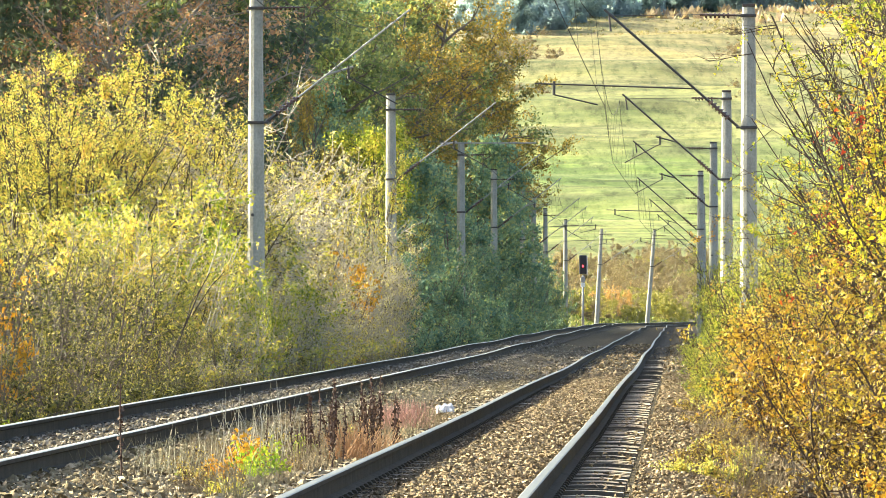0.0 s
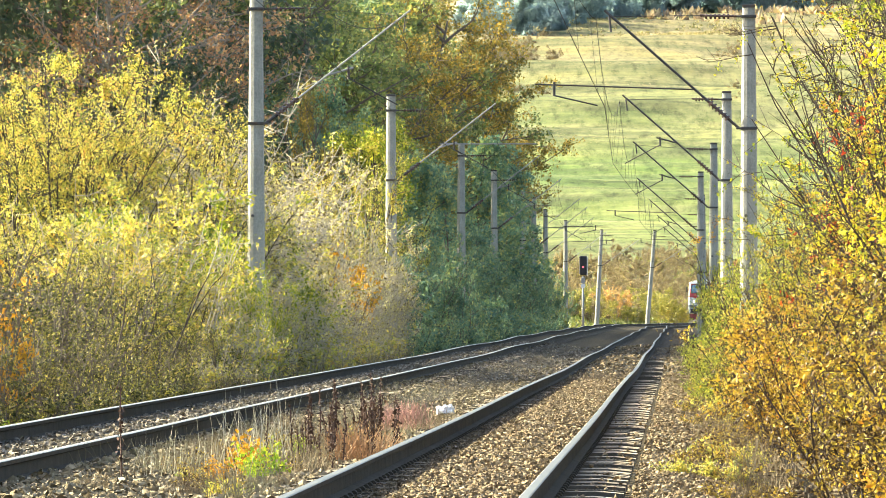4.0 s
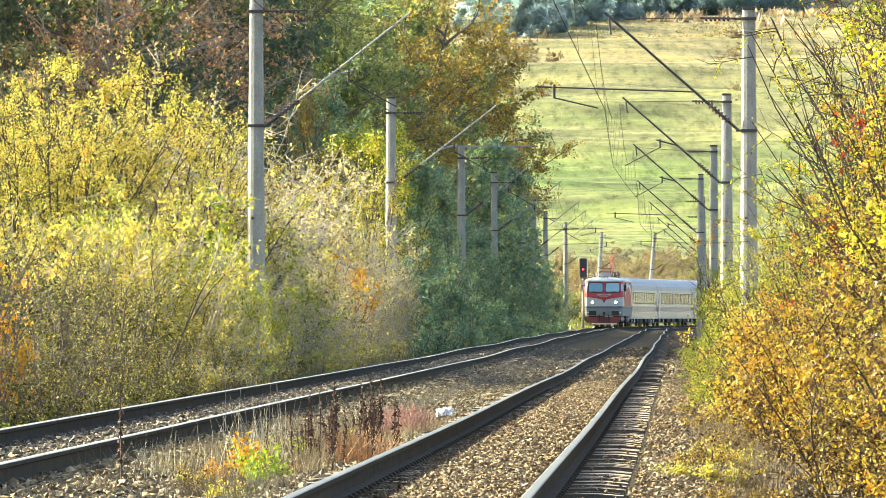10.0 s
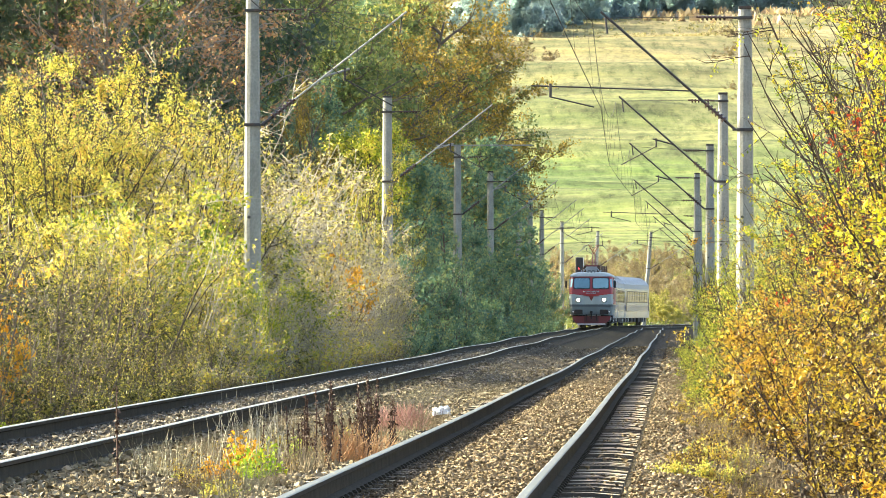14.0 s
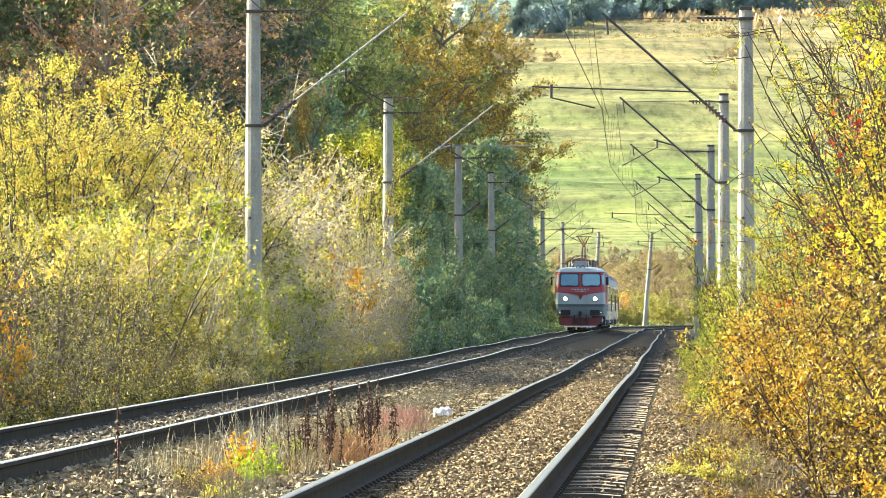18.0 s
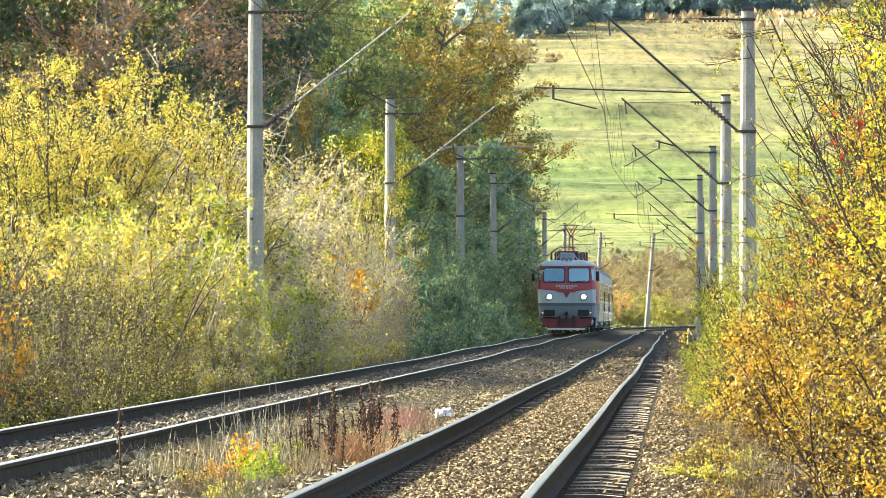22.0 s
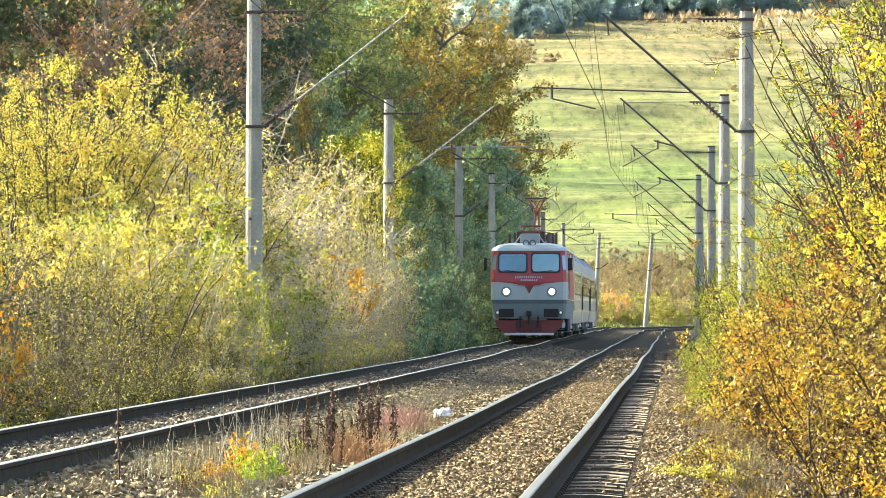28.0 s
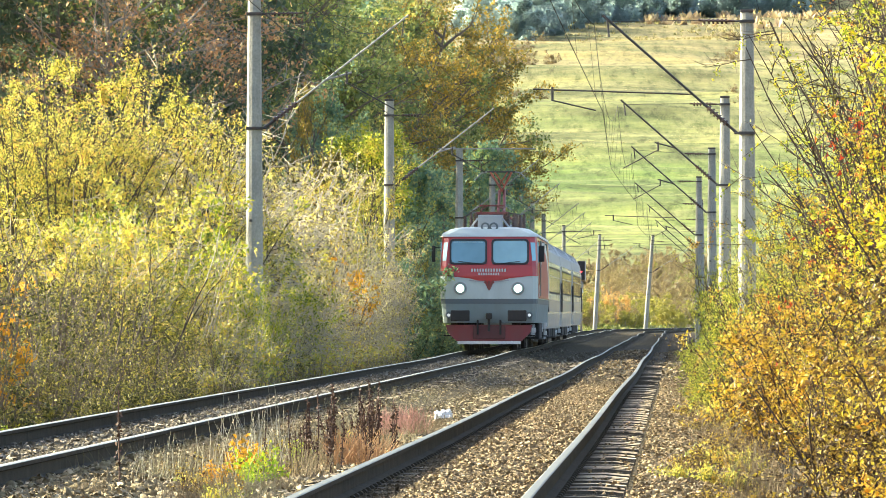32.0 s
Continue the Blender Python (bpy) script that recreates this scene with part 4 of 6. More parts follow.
wands = [bush_meshes(104 + i, 5.4, 1.5, 26, 1000, 5200, 0.046, (SPRIG, OCHRE, SPRIG)[i], RED_TWIG, lean=(-0.27, -0.02), lift=0.06, stem_r=0.022, wob=0.15, twig_len=0.28) for i in range(3)]
lowgold = [bush_meshes(110 + i, 1.7, 0.95, 22, 1100, 10500, 0.041, (GOLDBROWN, EMBER, DEADLEAF)[i], RED_TWIG, lift=0.0, stem_r=0.012) for i in range(3)]
edge = [bush_meshes(116 + i, 2.6, 1.0, 20, 1100, 8000, 0.05, SPRIG, RED_TWIG, lean=(-0.06, 0.0), lift=0.05, stem_r=0.013, simple=True) for i in range(2)]
ember = bush_meshes(115, 5.0, 1.4, 24, 1500, 12500, 0.044, EMBER, RED_TWIG, lean=(-0.06, -0.02), lift=0.03, stem_r=0.017)
footbush = [bush_meshes(106 + i, 2.7, 1.3, 20, 800, 4200, 0.072, SPRIG, RED_TWIG, stem_r=0.024, lean=(-0.05, 0.0)) for i in range(2, 4)]
vine = bush_meshes(118, 3.9, 0.24, 5, 150, 260, 0.08, REDLEAF, RED_TWIG, stem_r=0.010, twig_len=0.22, low=0.45, wob=0.05)
THICKET = "golden shrubs beside the near track"
LEANING = "golden autumn shrub with bare dark stems leaning over"
for i, (s, o, k) in enumerate([(56, 6.3, 0.9), (60, 6.5, 0.8), (66, 6.8, 1.0), (73, 6.9, 1.0), (70, 7.5, 1.15), (80, 7.7, 1.2), (92, 8.3, 1.36), (104, 8.9, 1.42), (115, 9.4, 1.5), (127, 9.8, 1.55),
                               (76, 6.0, 0.62), (98, 6.5, 0.66), (112, 6.7, 0.66), (62, 5.95, 0.52)]):
    plant("shrub", ember if i == 10 else thick[i % 4], s, o, k, pr.uniform(-25, 25), "golden autumn shrub with dense bright leaves", "shrub", THICKET)
for i, (s, o, k) in enumerate([(78, 7.6, 0.98), (86, 8.1, 1.1), (93, 8.4, 1.16), (99, 8.8, 1.22), (106, 9.1, 1.3), (114, 9.5, 1.36), (122, 9.9, 1.42), (129, 8.2, 0.9), (70, 6.9, 0.8), (90, 7.2, 0.74), (104, 7.5, 0.72), (117, 7.6, 0.72)]):
    plant("shrub", wands[i % 3], s, o, k, pr.uniform(-14, 14), LEANING, "shrub", THICKET)
for i, (s, o, k) in enumerate([(75, 5.92, 0.95), (76, 5.78, 1.02), (77, 6.1, 1.1), (74, 5.95, 1.16)]):
    plant("vine", vine, s, o, k, 97 * i, "red autumn creeper hanging in the golden shrubs", "creeper", THICKET)
for i in range(10):
    s = 62 + i * 7.5 + pr.uniform(-2, 2)
    plant("shrub", thick[(1, 0, 3, 2)[i % 4] if s < 84 else 2], s, 5.4 + 0.004 * (s - 60) + pr.uniform(-0.05, 0.3), pr.uniform(0.46, 0.62), pr.uniform(0, 360), "golden autumn shrub with bare dark stems", "shrub", THICKET)
for i in range(22):
    s = 44 + i * 3.4 + pr.uniform(-1, 1)
    plant("undergrowth", lowgold[i % 3], s, 5.12 + pr.uniform(0, 0.9), pr.uniform(0.7, 1.2), pr.uniform(0, 360), "low golden and brown leafy undergrowth", "undergrowth", THICKET)
for i in range(9):
    s = 104 + i * 13 + pr.uniform(-3, 3)
    plant("shrub", edge[i % 2], s, 5.35 + pr.uniform(0, 0.8), pr.uniform(0.75, 1.1), pr.uniform(-40, 40), "yellow green shrub beside the near track", "shrub", THICKET)

for i in range(22):
    s = 100 + i * 5.2 + pr.uniform(-1, 1)
    plant("shrub", edge[i % 2], s, 4.2 + pr.uniform(0, 0.4), pr.uniform(0.34, 0.5), pr.uniform(0, 360), "low yellow green shrub on the track shoulder", "shrub", THICKET)
for i in range(17):
    s = 112 + i * 9.5 + pr.uniform(-3, 3)
    t = plant("shrub", footbush[i % 2], s, 5.05 + pr.uniform(0, 0.45), 1.0, pr.uniform(0, 360), "yellow green leafy shrub at the feet of the masts", "shrub", THICKET)
    k = (1.75 + 0.0085 * s) / 2.6 * pr.uniform(0.8, 1.05)
    for c in t.children:
        c.scale = (k * 0.55, k * 0.55, k)

nearby = bush_meshes(140, 3.4, 0.75, 9, 320, 1700, 0.048, BRIGHT, RED_TWIG, lean=(-0.03, 0.0), stem_r=0.012)
for i, (s, o, k) in enumerate([(33, 5.75, 0.95), (36, 6.0, 1.05)]):
    plant("shrub", nearby, s, o, k, 130 * i, "bright yellow broad leaved shrub by the near track", "shrub", THICKET)

# scrub in the valley beyond the bend
scrub = [bush_meshes(120, 3.0, 2.8, 10, 160, 4200, 0.13, BROWN, PALE_BARK, low=0.05), bush_meshes(121, 2.0, 2.2, 8, 120, 3600, 0.13, OLDGOLD, PALE_BARK, low=0.05),
         bush_meshes(122, 2.6, 1.6, 8, 110, 3000, 0.12, FADED, PALE_BARK, low=0.05), bush_meshes(123, 1.9, 2.2, 8, 120, 3600, 0.13, OLDGOLD, PALE_BARK, low=0.05)]
SCRUB = "shrubs in the valley beyond the bend"
backscrub = []
for i in range(150):
    front = i % 2 if i < 84 else 0
    y = pr.uniform(578, 640) if front else pr.uniform(640, 745) if i < 84 else pr.uniform(622, 735)
    x = pr.uniform(0.017, 0.039) * y
    k = pr.choice([1, 1, 3, 0]) if front else pr.choice([0, 0, 0, 0, 0, 1])
    if i in (6, 9, 20, 14):
        y, x, k = 594 + 0.5 * i, 14.3 + 0.09 * i, 2
    if abs(float(lateral(np.array([x]), np.array([y]))[0])) < 6.5:
        continue
    z = float(ground_height(np.array([x]), np.array([y]))[0])
    if i >= 84:
        backscrub.append((x, y, z, pr.uniform(0, 6.28), pr.uniform(0.7, 1.0) if k == 0 else pr.uniform(0.8, 1.25), k))
        continue
    t = thing("shrub", x, y, z, pr.uniform(0, 360), ("grey-brown autumn shrub", "olive autumn shrub", "orange autumn shrub", "yellow autumn shrub")[k] + " in the valley", "shrub", SCRUB)
    sc = pr.uniform(0.7, 1.0) if k == 0 else 1.2 if k == 2 else pr.uniform(0.8, 1.25)
    for nm, me in scrub[k]:
        child(nm, me, t).scale = (sc * 0.75, sc * 0.75, sc) if k == 2 else (sc, sc, sc)
for i in range(40):
    y = pr.uniform(586, 655)
    x = pr.uniform(0.017, 0.0395) * y
    if abs(float(lateral(np.array([x]), np.array([y]))[0])) < 6.5:
        continue
    t = thing("shrub", x, y, float(ground_height(np.array([x]), np.array([y]))[0]), pr.uniform(0, 360), "olive gold autumn shrub in the valley", "shrub", SCRUB)
    sc = pr.uniform(0.8, 1.3)
    for nm, me in scrub[3 if i % 2 else 1]:
        child(nm, me, t).scale = (sc, sc, sc)
V, F, n = [], [], 0
for x, y, z, a, sc, k in backscrub:
    me = scrub[k][1][1]
    co = np.empty(len(me.vertices) * 3, np.float32)
    me.vertices.foreach_get("co", co)
    co = co.reshape(-1, 3) * sc
    V.append(np.stack([x + co[:, 0] * math.cos(a) - co[:, 1] * math.sin(a), y + co[:, 0] * math.sin(a) + co[:, 1] * math.cos(a), z + co[:, 2]], -1))
    F.append(np.arange(len(co)).reshape(-1, 3) + n)
    n += len(co)
tagged(new("valley_scrub", fast_mesh("valley_scrub", np.concatenate(V), np.concatenate(F), [BROWN])), "grey-brown autumn scrub covering the valley side", "scrub", kind="stuff")
# dry scrub on the meadow
for i in range(12):
    y = pr.uniform(1380, 1820)
    x = (pr.uniform(0.008, 0.016) if i < 7 else pr.uniform(0.040, 0.047)) * y
    z = float(ground_height(np.array([x]), np.array([y]))[0])
    t = thing("shrub", x, y, z, pr.uniform(0, 360), "grey-brown autumn shrub on the hillside meadow", "shrub", "shrubs on the hillside meadow")
    for nm, me in scrub[0]:
        child(nm, me, t).scale = (1.4, 1.4, 0.8)
# far wood on the hilltop, leaves and bark in the same haze colour
far = [tree_meshes(130 + i, 13, 5.2, 6500, 0.7, HAZEWOOD, HAZEWOOD, 0.04, 9, 90, outward=True) for i in range(3)]
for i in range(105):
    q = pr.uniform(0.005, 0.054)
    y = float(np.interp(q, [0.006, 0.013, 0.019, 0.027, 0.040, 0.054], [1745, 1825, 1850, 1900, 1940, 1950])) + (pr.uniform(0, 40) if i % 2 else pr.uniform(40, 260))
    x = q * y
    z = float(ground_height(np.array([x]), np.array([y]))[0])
    t = thing("tree", x, y, z - 3.0, pr.uniform(0, 360), "tree of the far hilltop wood in hazy blue grey", "tree", "trees of the far hilltop wood")
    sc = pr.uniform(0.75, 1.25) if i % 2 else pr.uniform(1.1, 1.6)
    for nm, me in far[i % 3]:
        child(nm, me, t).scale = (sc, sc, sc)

for i in range(26):
    y = pr.uniform(1600, 1800)
    x = (pr.uniform(0.006, 0.0165) if i < 20 else pr.uniform(0.041, 0.047)) * y
    z = float(ground_height(np.array([x]), np.array([y]))[0])
    t = thing("shrub", x, y, z - 0.8, pr.uniform(0, 360), "grey-brown thorn bush on the upper hillside", "shrub", "shrubs on the hillside meadow")
    sc = pr.uniform(0.9, 1.7)
    for nm, me in scrub[0]:
        child(nm, me, t).scale = (sc * 1.3, sc * 1.3, sc)


def tufts(seed, n, y0, y1, h, mat, label, q0=-0.004, q1=0.056):
    """Clumps of rank grass on the hillside, five blades each."""
    rng = np.random.default_rng(seed)
    Y = rng.uniform(y0, y1, n)
    X = Y * rng.uniform(q0, q1, n)
    keep = np.sin(Y / 31.0 + X / 47.0 + 2 * np.sin(X / 19.0)) + rng.normal(0, 0.7, n) > 0.1
    keep &= np.abs(lateral(X, Y)) > 6.0
    X, Y = X[keep], Y[keep]
    Z = ground_height(X, Y) - 0.1
    C = np.repeat(np.stack([X, Y, Z], -1), 5, 0)
    m = len(C)
    H = np.repeat(h * rng.uniform(0.4, 1.3, len(X)), 5)[:, None]
    d = unit(np.stack([rng.normal(0, 0.6, m), rng.normal(0, 0.6, m), np.ones(m)], -1))
    w = unit(np.stack([rng.normal(size=m), rng.normal(size=m), np.zeros(m)], -1))
    C = C + np.stack([rng.normal(0, 0.3, m), rng.normal(0, 0.3, m), np.zeros(m)], -1)
    V = np.stack([C - w * H * 0.45, C + w * H * 0.45, C + d * H], 1)
    me = fast_mesh("meadow_tufts", V.reshape(-1, 3), np.arange(3 * m).reshape(m, 3), [mat])
    return tagged(new("meadow_tufts", me), label, "grass", kind="stuff")


RANK = leafy("rank_grass", [(0.0, (0.13, 0.17, 0.04)), (0.4, (0.26, 0.29, 0.08)), (0.75, (0.40, 0.39, 0.13)), (1.0, (0.48, 0.42, 0.18))], patch=0.02, glow=0.3)
STRAWY = leafy("straw_grass", [(0.0, (0.22, 0.22, 0.09)), (0.5, (0.40, 0.35, 0.17)), (1.0, (0.56, 0.46, 0.27))], patch=0.02, glow=0.3)
REED = leafy("dry_reeds", [(0.0, (0.36, 0.27, 0.19)), (0.5, (0.56, 0.44, 0.31)), (1.0, (0.68, 0.56, 0.40))], patch=0.02, glow=0.4)
tufts(305, 700, 1872, 1945, 2.6, REED, "tall dry pinkish reeds below the hilltop wood", 0.030, 0.056)
tufts(303, 15000, 556, 745, 0.4, RANK, "rank yellow green grass in the valley beyond the bend")
tufts(300, 5000, 745, 1350, 0.15, RANK, "rank green grass tufts on the hillside meadow")
tufts(301, 5000, 1250, 1850, 0.22, STRAWY, "straw coloured dry grass tufts on the upper hillside")
tufts(302, 9000, 1770, 1960, 0.75, STRAWY, "tall straw coloured dry growth along the hilltop wood")

# ---- weeds between the tracks ----
STALK = surface("dead_dock_stalk", (0.06, 0.035, 0.025), (0.11, 0.06, 0.04), 20.0, 0.9)
STRAW = surface("pale_straw", (0.17, 0.15, 0.08), (0.32, 0.28, 0.16), 10.0, 0.9)
PINKGRASS = surface("reddish_grass", (0.36, 0.17, 0.13), (0.52, 0.31, 0.23), 10.0, 0.9)
RUSTGRASS = surface("rusty_grass", (0.34, 0.18, 0.08), (0.50, 0.31, 0.15), 10.0, 0.9)
SEED = leafy("dock_seed", [(0.0, (0.04, 0.022, 0.016)), (0.6, (0.085, 0.045, 0.03)), (1.0, (0.14, 0.085, 0.055))], glow=0.1)
GREENWEED = leafy("green_weed", [(0.0, (0.20, 0.34, 0.03)), (0.6, (0.42, 0.52, 0.05)), (1.0, (0.60, 0.56, 0.06))])


def grass_mesh(seed, n, h, r, mat, w=0.006, fan=0.3):
    rng = np.random.default_rng(seed)
    a = rng.uniform(0, 2 * np.pi, n)
    q = r * np.sqrt(rng.random(n))
    foot = np.stack([np.cos(a) * q, np.sin(a) * q, np.full(n, -0.03)], -1)
    P = shoots(rng, foot, np.stack([rng.normal(0, fan, n), rng.normal(0, fan, n), np.ones(n)], -1), h * rng.uniform(0.45, 1.1, n), 4, 0.14, -0.03)
    V, F = tubes(P, w * np.linspace(1, 0.25, 4)[None] * np.ones((n, 1)), 3)
    return fast_mesh("blade_tuft", V, F, [mat])


def dock_meshes(seed, stalks, h, r):
    """Dead dock: upright stalks with whorls of dark seeds up their length."""
    rng = np.random.default_rng(seed)
    a = rng.uniform(0, 2 * np.pi, stalks)
    q = r * np.sqrt(rng.random(stalks))
    foot = np.stack([np.cos(a) * q, np.sin(a) * q, np.full(stalks, -0.05)], -1)
    P = shoots(rng, foot, np.stack([rng.normal(0, 0.05, stalks), rng.normal(0, 0.05, stalks), np.ones(stalks)], -1), h * rng.uniform(0.6, 1.08, stalks), 6, 0.03, 0.02)
    out = []
    for i in range(stalks):
        V, F = tubes(P[i:i + 1], 0.008 * np.linspace(1, 0.5, 6)[None], 5)
        c, _, _ = points_on(rng, P[i:i + 1], 62, 0.25, 1.0)
        V2, F2 = leaf_quads(rng, c + rng.normal(0, 0.009, c.shape), 0.023, 0.0, 0.9)
        out.append(("stalk", fast_mesh("stalk", V, F, [STALK]), fast_mesh("seed_spike", V2, F2, [SEED])))
    return out


def weed(name, meshes, s, off, label, turn=0.0, scale=1.0):
    x, y, _ = along(s, off)
    t = thing(name, x, y, level(s) + float(bed_up(off)) + float(bed_lift(s, np.float64(off))) - 0.01, turn, label, "weed", "weeds between the tracks")
    for nm, me, *more in meshes:
        ob = child(nm, me, t)
        ob.scale = (scale, scale, scale)
        for m2 in more:
            child("seed_spike", m2, ob)["kind"] = "stuff"
    return t


dock = [dock_meshes(200, 6, 0.78, 0.13), dock_meshes(201, 4, 0.7, 0.1), dock_meshes(202, 1, 0.85, 0.01)]
for i, (s, o, k, sc) in enumerate([(62, 0.38, 0, 1), (61, 0.62, 1, 1), (64, 0.75, 0, 1.05), (63, 0.2, 1, 0.85), (66, 0.9, 1, 1.1), (58, 0.72, 1, 0.8), (52.7, -0.65, 2, 1.3), (51, -1.72, 2, 0.7), (70, 0.55, 2, 0.9), (60, 0.05, 2, 0.75), (63, 0.5, 0, 1.1), (67, 0.7, 0, 1.1), (62, 0.85, 1, 1.1), (68.5, 0.45, 1, 1.15), (60.5, 0.25, 2, 1.0)]):
    weed("dock_plant", dock[k], s, o, "dead dark brown dock stalks with seed heads", 40 * i, sc)
pink, rust, straw = grass_mesh(210, 160, 0.34, 0.3, PINKGRASS), grass_mesh(211, 150, 0.4, 0.25, RUSTGRASS), grass_mesh(212, 34, 0.36, 0.34, STRAW, 0.0024)
for i, (s, o) in enumerate([(82, 0.35), (85, 0.2), (79, 0.5)]):
    weed("grass_tuft", [("blade_tuft", pink)], s, o, "pinkish red dry grass tuft", 50 * i)
for i, (s, o) in enumerate([(61.5, 0.75), (63, 0.85)]):
    weed("grass_tuft", [("blade_tuft", rust)], s, o, "rusty orange dry grass tuft", 50 * i)
for i in range(26):
    s = pr.uniform(50, 120)
    weed("grass_tuft", [("blade_tuft", straw)], s, pr.choice([pr.uniform(-1.0, -0.3), pr.uniform(-0.9, 0.7), pr.uniform(3.9, 4.6)]), "pale dry straw grass tuft", pr.uniform(0, 360), pr.uniform(0.5, 1.25))
for i in range(8):
    s = pr.uniform(53, 80)
    weed("grass_tuft", [("blade_tuft", straw)], s, pr.uniform(-1.0, 0.15), "pale dry straw grass tuft", pr.uniform(0, 360), pr.uniform(0.5, 1.1))
goldweed, greenweed = bush_meshes(220, 0.42, 0.22, 9, 120, 420, 0.05, ORANGE, RED_TWIG, stem_r=0.006, twig_len=0.1), bush_meshes(221, 0.3, 0.25, 9, 120, 520, 0.045, GREENWEED, RED_TWIG, stem_r=0.005, twig_len=0.1)
for s, o, sc in [(58.5, 0.0, 1.0), (57.0, 0.12, 0.7), (55.0, -0.05, 0.6)]:
    weed("leafy_weed", goldweed, s, o, "small golden orange leafy weed", s * 9, sc)
for s, o, sc in [(56.6, 0.24, 1.1), (64, 0.1, 0.9), (55.6, 0.28, 0.5), (90, 4.6, 0.9), (76, -4.3, 0.6), (80, -4.3, 0.55)]:
    weed("leafy_weed", greenweed, s, o, "small bright yellow green leafy weed", s * 9, sc)

yellowweed = bush_meshes(222, 0.3, 0.3, 10, 160, 620, 0.045, YELLOW, RED_TWIG, stem_r=0.005, twig_len=0.12)
for s, o, sc in [(55.4, 3.72, 0.55), (55.7, 3.95, 0.75), (55.9, 4.15, 0.8), (56.2, 4.3, 0.7), (63.5, 4.05, 0.9), (64.5, 4.3, 1.0), (66, 4.45, 0.8), (95, 4.2, 1.2), (88, 4.4, 1.3), (110, 4.3, 1.3)]:
    weed("leafy_weed", yellowweed, s, o, "small yellow leafy weed on the track shoulder", s * 9, sc)
BROWNGRASS = surface("brown_dead_grass", (0.13, 0.095, 0.05), (0.27, 0.20, 0.11), 10.0, 0.9)
litter = bush_meshes(224, 0.35, 0.4, 12, 200, 800, 0.035, DEADLEAF, RED_TWIG, stem_r=0.005, twig_len=0.14)
for i in range(38):
    s = 50 + i * 2.0
    weed("leafy_weed", litter, s, 3.85 + pr.uniform(0, 0.8), "low brown dead weeds on the track shoulder", 61 * i, pr.uniform(0.4, 0.95))
drytwig = grass_mesh(213, 60, 0.42, 0.35, BROWNGRASS, 0.004)
for i in range(20):
    s = 51 + i * 4.2
    weed("grass_tuft", [("blade_tuft", drytwig)], s, 4.25 + 0.1 * (i % 3), "brown dry grass and twigs on the track shoulder", 31 * i, 0.8 + 0.1 * (i % 4))

PALESTALK = surface("bleached_stalk", (0.42, 0.37, 0.24), (0.62, 0.56, 0.40), 10.0, 0.9)
stalks = [grass_mesh(214 + i, 9, 0.95, 0.38, PALESTALK, 0.005, 0.07) for i in range(2)]
for i, (s, o, k) in enumerate([(58, 0.0, 1.0), (57.2, -0.12, 0.8), (59.5, 0.1, 0.9), (60.5, -0.05, 0.85), (55.5, -0.3, 0.55), (62, -0.2, 0.7), (54, -0.55, 0.5), (66, -0.35, 0.6), (72, -0.2, 0.6), (76, 0.1, 0.5)]):
    weed("grass_tuft", [("blade_tuft", stalks[i % 2])], s, o, "tall bleached dry grass stalks", 47 * i, k)
verge = [grass_mesh(218 + i, 55, 0.8, 0.5, (BROWNGRASS, STRAW)[i], 0.006, 0.16) for i in range(2)]
for i in range(26):
    weed("grass_tuft", [("blade_tuft", verge[i % 2])], 118 + i * 3.1, -4.15 - pr.uniform(0, 0.35), "brown dry grass along the foot of the hedge", 59 * i, pr.uniform(0.5, 0.95))
sedge = [grass_mesh(216 + i, 110, 0.34, 0.34, m, 0.0045) for i, m in enumerate((BROWNGRASS, STRAW))]
for i in range(34):
    s = 49 + i * 1.05
    weed("grass_tuft", [("blade_tuft", sedge[i % 3 == 0])], s, pr.uniform(-0.75, 0.45) if i % 4 else pr.uniform(0.5, 0.95), "matted brown dry grass between the tracks", 53 * i, pr.uniform(0.5, 1.0))
for i in range(16):
    weed("leafy_weed", litter if i % 3 else yellowweed, 50 + i * 1.6, pr.uniform(-0.5, 0.5), "low brown and yellow weeds between the tracks", 71 * i, pr.uniform(0.4, 0.75))

# crumpled plastic bag
bagbm = bmesh.new()
bmesh.ops.create_icosphere(bagbm, subdivisions=4, radius=0.10)
for v in bagbm.verts:
    k = noise.noise(v.co * 17.0) * 0.06 + noise.noise(v.co * 43.0) * 0.035
    v.co = Vector((v.co.x * 1.25, v.co.y, v.co.z * 1.05)) * (1 + k * 7)
    v.co.z += 0.05 * max(0, abs(v.co.x) - 0.06) * 8
x, y, _ = along(92, 0.55)
bagob = thing("plastic_bag", x, y, level(92) - 0.2, 0, "crumpled white plastic bag lying on the ballast", "litter")
part("bag_film", bagbm, paint("white_plastic_film", (0.82, 0.82, 0.80), 0.35, amount=0.1), bagob)


